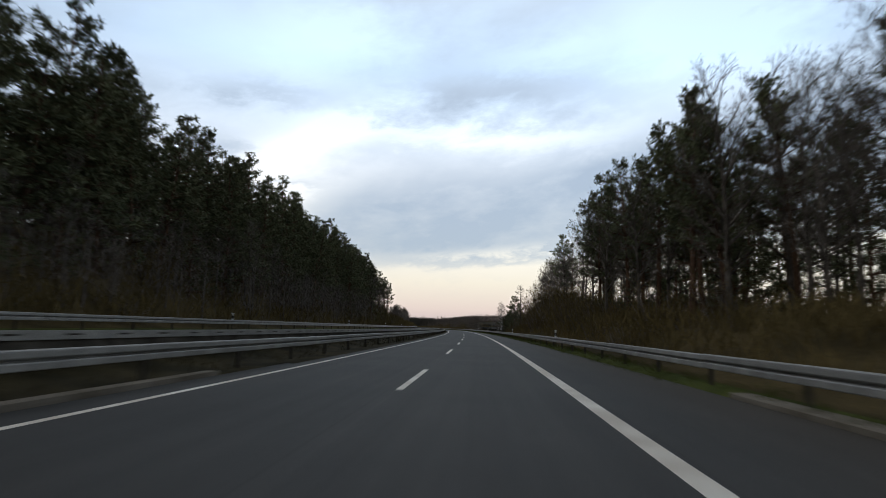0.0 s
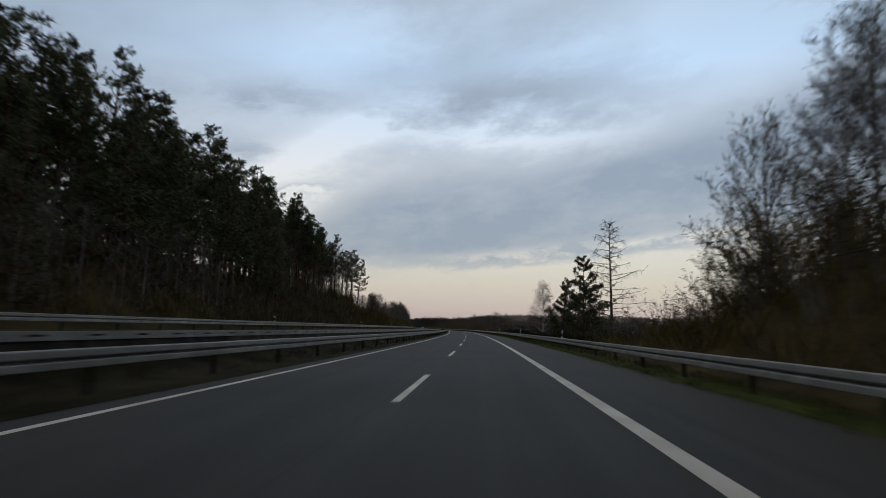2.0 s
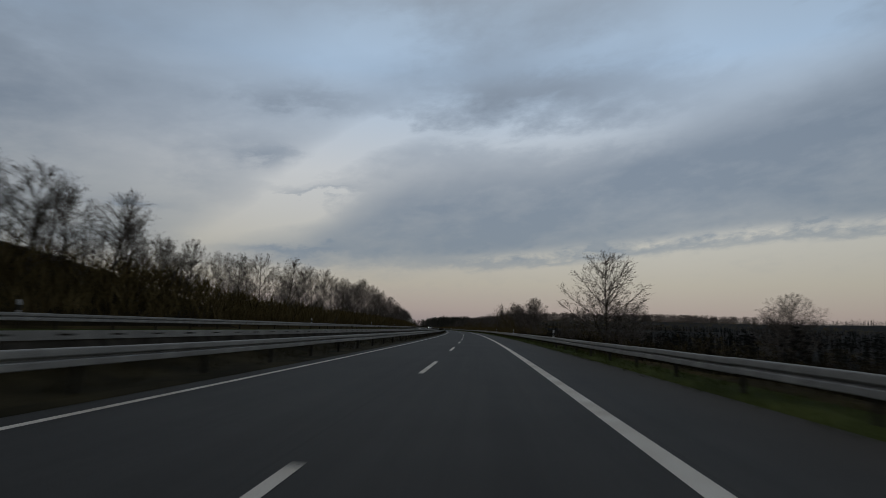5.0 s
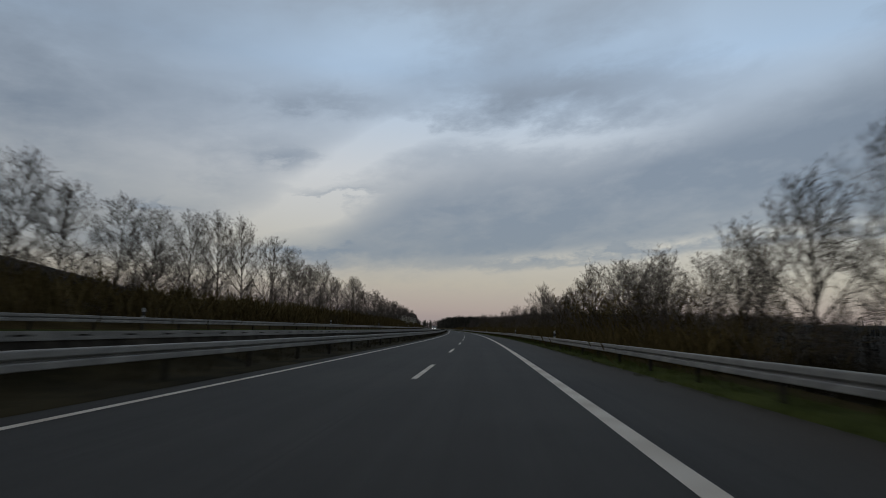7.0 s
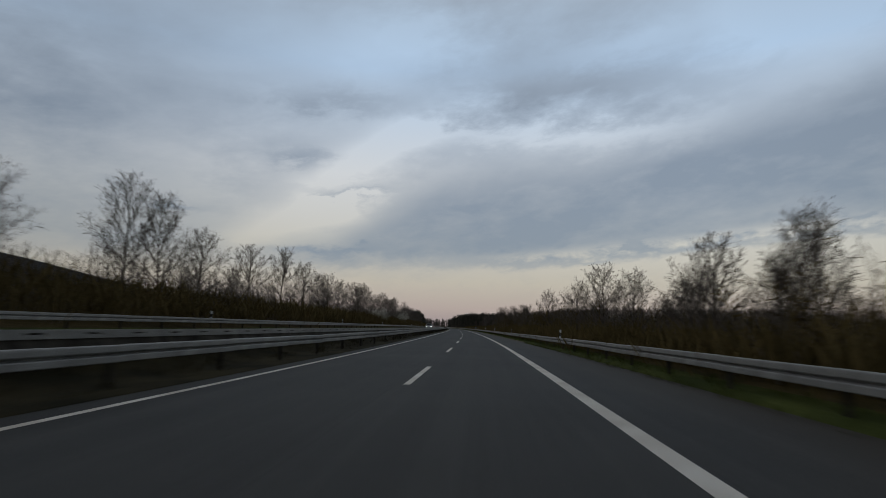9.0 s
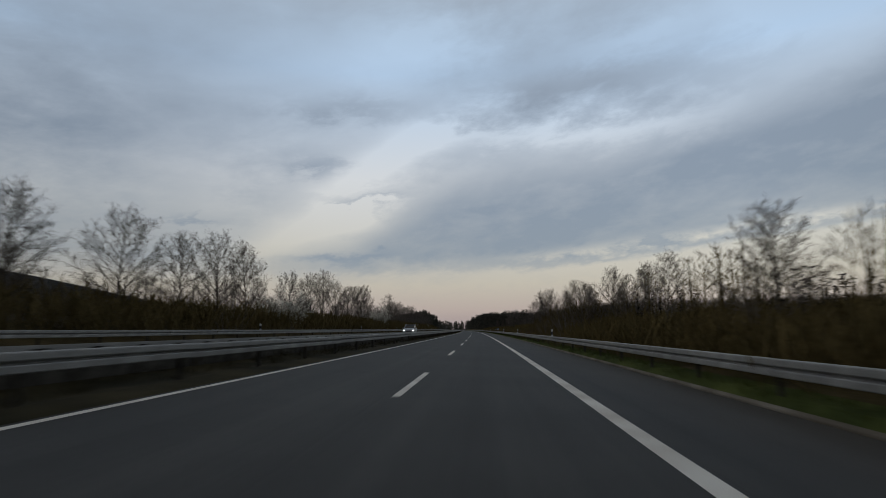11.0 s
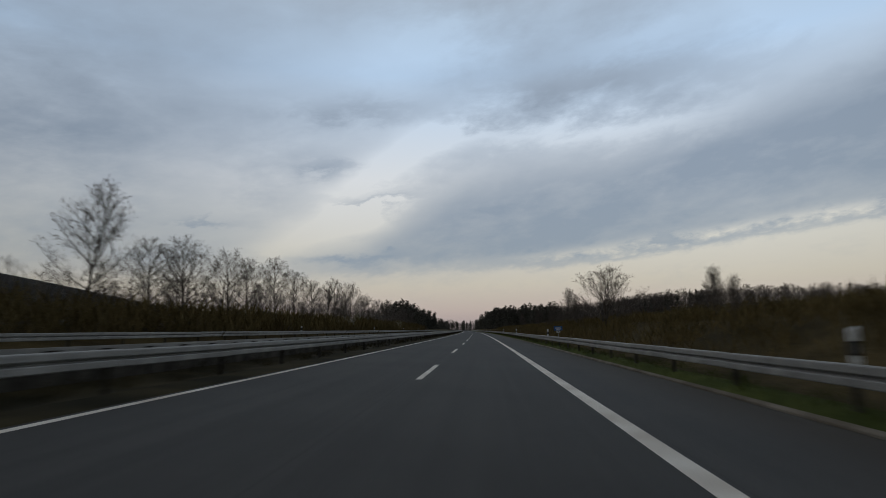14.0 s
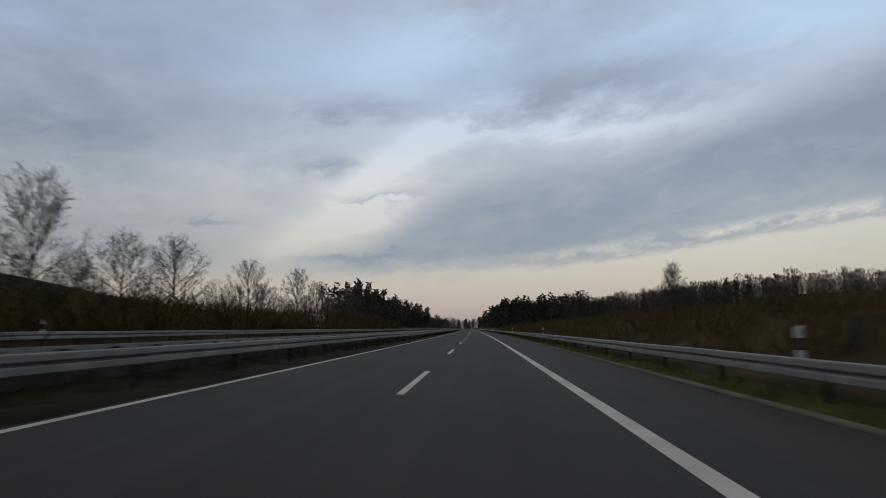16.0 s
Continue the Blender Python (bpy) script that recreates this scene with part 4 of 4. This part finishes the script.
belt("bare_thicket", THICKET, spread_spots(294, 466, 9.5, 15, 190, 2.4, 4.4, 66) + spread_spots(470, 545, 11, 17, 60, 2.2, 3.8, 67), SCRUB, "brown leafless thicket behind the guard rail", "wood")
belt("far_wood", FAR_BARE, spread_spots(850, 960, 34, 420, 760, 8.5, 11, 8, 1.0) + spread_spots(850, 960, 46, 130, 170, 10, 13, 81, 1.0), TWIGS, "brown leafless wood on the far rise", "wood")
belt("far_wood", THICKET, spread_spots(640, 885, 40, 420, 1100, 2.6, 4.0, 16, 1.0), SCRUB, "brown leafless thicket on the rising slope", "wood")
belt("far_wood", NEEDLE_TREES, spread_spots(850, 970, 12, 50, 260, 10, 14, 9, 0.8) + spread_spots(850, 960, 50, 130, 50, 9, 12, 101, 0.8) + spread_spots(890, 960, 130, 420, 60, 8, 11, 10, 0.8), HAZED_CROWNS, "dark evergreen wood on the far rise", "wood")
belt("far_wood", NEEDLE_TREES, spread_spots(742, 850, -34, -25, 90, 8.5, 11.5, 111) + spread_spots(850, 1000, -60, -25, 160, 9.5, 13.5, 11) + spread_spots(1000, 1500, -60, -24, 120, 9, 13, 12) + spread_spots(1000, 1500, 14, 60, 160, 12, 17, 13), HAZED_CROWNS, "dark evergreen wood along the far road", "wood")
LOW = [far_tree(k, 46, True) for k in (87, 88)]
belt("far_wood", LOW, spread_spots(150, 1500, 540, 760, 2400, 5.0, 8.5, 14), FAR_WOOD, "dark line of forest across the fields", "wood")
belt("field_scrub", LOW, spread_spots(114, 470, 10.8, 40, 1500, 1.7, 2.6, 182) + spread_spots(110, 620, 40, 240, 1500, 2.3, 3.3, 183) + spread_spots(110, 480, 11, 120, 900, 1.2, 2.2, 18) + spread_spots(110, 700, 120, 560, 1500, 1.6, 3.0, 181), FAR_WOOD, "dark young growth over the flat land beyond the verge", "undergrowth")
belt("far_wood", NEEDLE_TREES + BARE_TREES, spread_spots(1300, 1500, -140, 60, 240, 9, 15, 15) + spread_spots(1900, 2100, -300, 260, 260, 16, 26, 19), HAZED_CROWNS, "dark forest closing the view far ahead", "wood")


# ---- the oncoming car, standing in its lane ----
def loft(rings):
    """A skin over equal rings of points, closed at both ends."""
    bm = bmesh.new()
    rows = [[bm.verts.new(p) for p in r] for r in rings]
    k = len(rows[0])
    for a, b in zip(rows, rows[1:]):
        for j in range(k):
            bm.faces.new((a[j], a[(j + 1) % k], b[(j + 1) % k], b[j]))
    bm.faces.new(rows[0][::-1])
    bm.faces.new(rows[-1])
    bmesh.ops.recalc_face_normals(bm, faces=bm.faces)
    return bm


def car_ring(y, half, low, belt_z, roof, tuck):
    """Half outline mirrored: sill, door, belt, roof."""
    side = [(half * 0.86, low), (half, low + 0.12), (half, belt_z - 0.18), (half * 0.96, belt_z), (half * tuck, roof - 0.06), (half * tuck * 0.82, roof)]
    return [(x, y, z) for x, z in side] + [(-x, y, z) for x, z in reversed(side)]


def wheel(parent, x, y):
    root = new("wheel")
    root.parent, root.location = parent, (x, y, 0.33)
    for name, r, w, mat, lab in (("tyre", 0.33, 0.20, RUBBER, "black rubber tyre"), ("rim", 0.215, 0.215, STEEL, "grey metal rim")):
        bm = bmesh.new()
        bmesh.ops.create_cone(bm, cap_ends=True, segments=24, radius1=r, radius2=r, depth=w, matrix=Matrix.Rotation(math.pi / 2, 4, "Y"))
        bmesh.ops.bevel(bm, geom=[e for e in bm.edges if abs(e.verts[0].co.x - e.verts[1].co.x) < 1e-4], offset=0.025, segments=2, affect="EDGES")
        part(name, bm, mat, root, lab)


def car():
    root = new("car")
    body = [car_ring(*r) for r in ((-2.16, 0.70, 0.32, 0.62, 0.66, 0.9), (-2.06, 0.84, 0.22, 0.76, 0.80, 0.92), (-1.80, 0.88, 0.18, 0.86, 0.90, 0.92), (-1.05, 0.89, 0.17, 0.95, 0.99, 0.92),
                                    (0.0, 0.90, 0.17, 0.97, 1.00, 0.92), (1.2, 0.90, 0.17, 0.99, 1.02, 0.92), (1.95, 0.87, 0.20, 1.00, 1.03, 0.9), (2.14, 0.78, 0.30, 0.95, 0.98, 0.88))]
    part("body", loft(body), CAR_PAINT, root)
    cabin = [car_ring(*r) for r in ((-1.10, 0.84, 0.90, 0.95, 1.00, 0.95), (-0.55, 0.84, 0.92, 0.99, 1.34, 0.80), (-0.20, 0.84, 0.92, 1.0, 1.46, 0.76), (0.7, 0.84, 0.92, 1.0, 1.50, 0.76), (1.5, 0.83, 0.92, 1.01, 1.45, 0.76), (2.02, 0.80, 0.92, 1.0, 1.12, 0.86))]
    part("cabin", loft(cabin), CAR_GLASS, root, "dark tinted windows")
    roof = [car_ring(*r) for r in ((-0.30, 0.70, 1.42, 1.43, 1.46, 0.9), (0.2, 0.70, 1.46, 1.47, 1.515, 0.9), (1.0, 0.70, 1.46, 1.47, 1.52, 0.9), (1.62, 0.68, 1.40, 1.41, 1.455, 0.9))]
    part("roof", loft(roof), CAR_PAINT, root)
    for sx in (-1, 1):
        part("pillar", loft([[(sx * (0.80 + dx), -1.02 + dy, 0.97) for dx, dy in ((0, 0), (0.05, 0), (0.05, 0.08), (0, 0.08))], [(sx * (0.62 + dx), -0.28 + dy, 1.45) for dx, dy in ((0, 0), (0.05, 0), (0.05, 0.08), (0, 0.08))]]), CAR_PAINT, root)
        part("pillar", loft([[(sx * (0.82 + dx), 0.55 + dy, 0.97) for dx, dy in ((0, 0), (0.04, 0), (0.04, 0.10), (0, 0.10))], [(sx * (0.64 + dx), 0.58 + dy, 1.47) for dx, dy in ((0, 0), (0.04, 0), (0.04, 0.10), (0, 0.10))]]), CAR_PAINT, root)
        part("headlight", boxed(0.34, 0.16, 0.13, (sx * 0.62, -2.06, 0.66), 0.03), HEADLIGHT, root, "lit headlight")
        part("fog_light", boxed(0.16, 0.08, 0.08, (sx * 0.62, -2.12, 0.38), 0.02), HEADLIGHT, root, "lit lower lamp")
        part("mirror", boxed(0.20, 0.12, 0.14, (sx * 0.99, -0.72, 1.02), 0.03), CAR_PAINT, root)
        for y in (-1.32, 1.30):
            wheel(root, sx * 0.80, y)
    part("grille", boxed(0.80, 0.06, 0.14, (0, -2.15, 0.56), 0.02), BLACK_PLASTIC, root, "black radiator grille")
    part("number_plate", boxed(0.50, 0.03, 0.11, (0, -2.17, 0.42), 0.008), WHITE_PLASTIC, root, "white number plate")
    return tagged(root, "silver car with lit headlights on the opposite carriageway", "car")


CAR_PAINT, _t, _b = material("silver_car_paint", 0.35, 0.4)
_t.links.new(ramp(_t, noise_fac(_t, 2.0), [(0.4, (0.42, 0.43, 0.45)), (0.6, (0.50, 0.51, 0.53))]), _b.inputs["Base Color"])
CAR_GLASS, _t, _b = material("car_window_glass", 0.06)
_b.inputs["Base Color"].default_value = (0.01, 0.012, 0.015, 1)
RUBBER = two_tone("tyre_rubber", (0.012, 0.012, 0.012), (0.025, 0.025, 0.025), 5.0, 40.0, 0.9, bumpy=0.2)
HEADLIGHT, _t, _b = material("headlight_lamp", 0.2)
_b.inputs["Emission Color"].default_value, _b.inputs["Emission Strength"].default_value = (1.0, 0.97, 0.9, 1), 9.0
car().matrix_basis = placed(513.0, -10.5, deck(513.0, -10.5) + 0.01)


# ---- the small blue sign beside the hard shoulder ----
def blue_sign():
    root = new("road_sign")
    bm = bmesh.new()
    bmesh.ops.create_cone(bm, cap_ends=True, segments=12, radius1=0.03, radius2=0.03, depth=1.45, matrix=Matrix.Translation((0, 0.03, 0.72)))
    part("post", bm, STEEL, root, "grey steel tube")
    plate = part("plate", boxed(0.66, 0.012, 0.34, (0, 0, 1.28), 0.004), SIGN_BLUE, root, "blue plate")
    for y, w in ((1.36, 0.42), (1.28, 0.50), (1.20, 0.34)):
        part("text_bar", boxed(w, 0.004, 0.035, (0, -0.009, y)), WHITE_PLASTIC, plate, "white bar")
    low = part("lower_plate", boxed(0.30, 0.012, 0.15, (0, 0, 1.02), 0.004), WHITE_PLASTIC, root, "white plate")
    part("text_bar", boxed(0.20, 0.004, 0.03, (0, -0.009, 1.02)), BLACK_PLASTIC, low, "dark bar")
    return tagged(root, "small blue road sign with white bars on a steel post", "road sign")


SIGN_BLUE = two_tone("sign_blue", (0.02, 0.10, 0.30), (0.03, 0.13, 0.36), 2.0, 20.0, 0.4, bumpy=0.0)
blue_sign().matrix_basis = placed(591.5, 6.2, deck(591.5, 6.2))
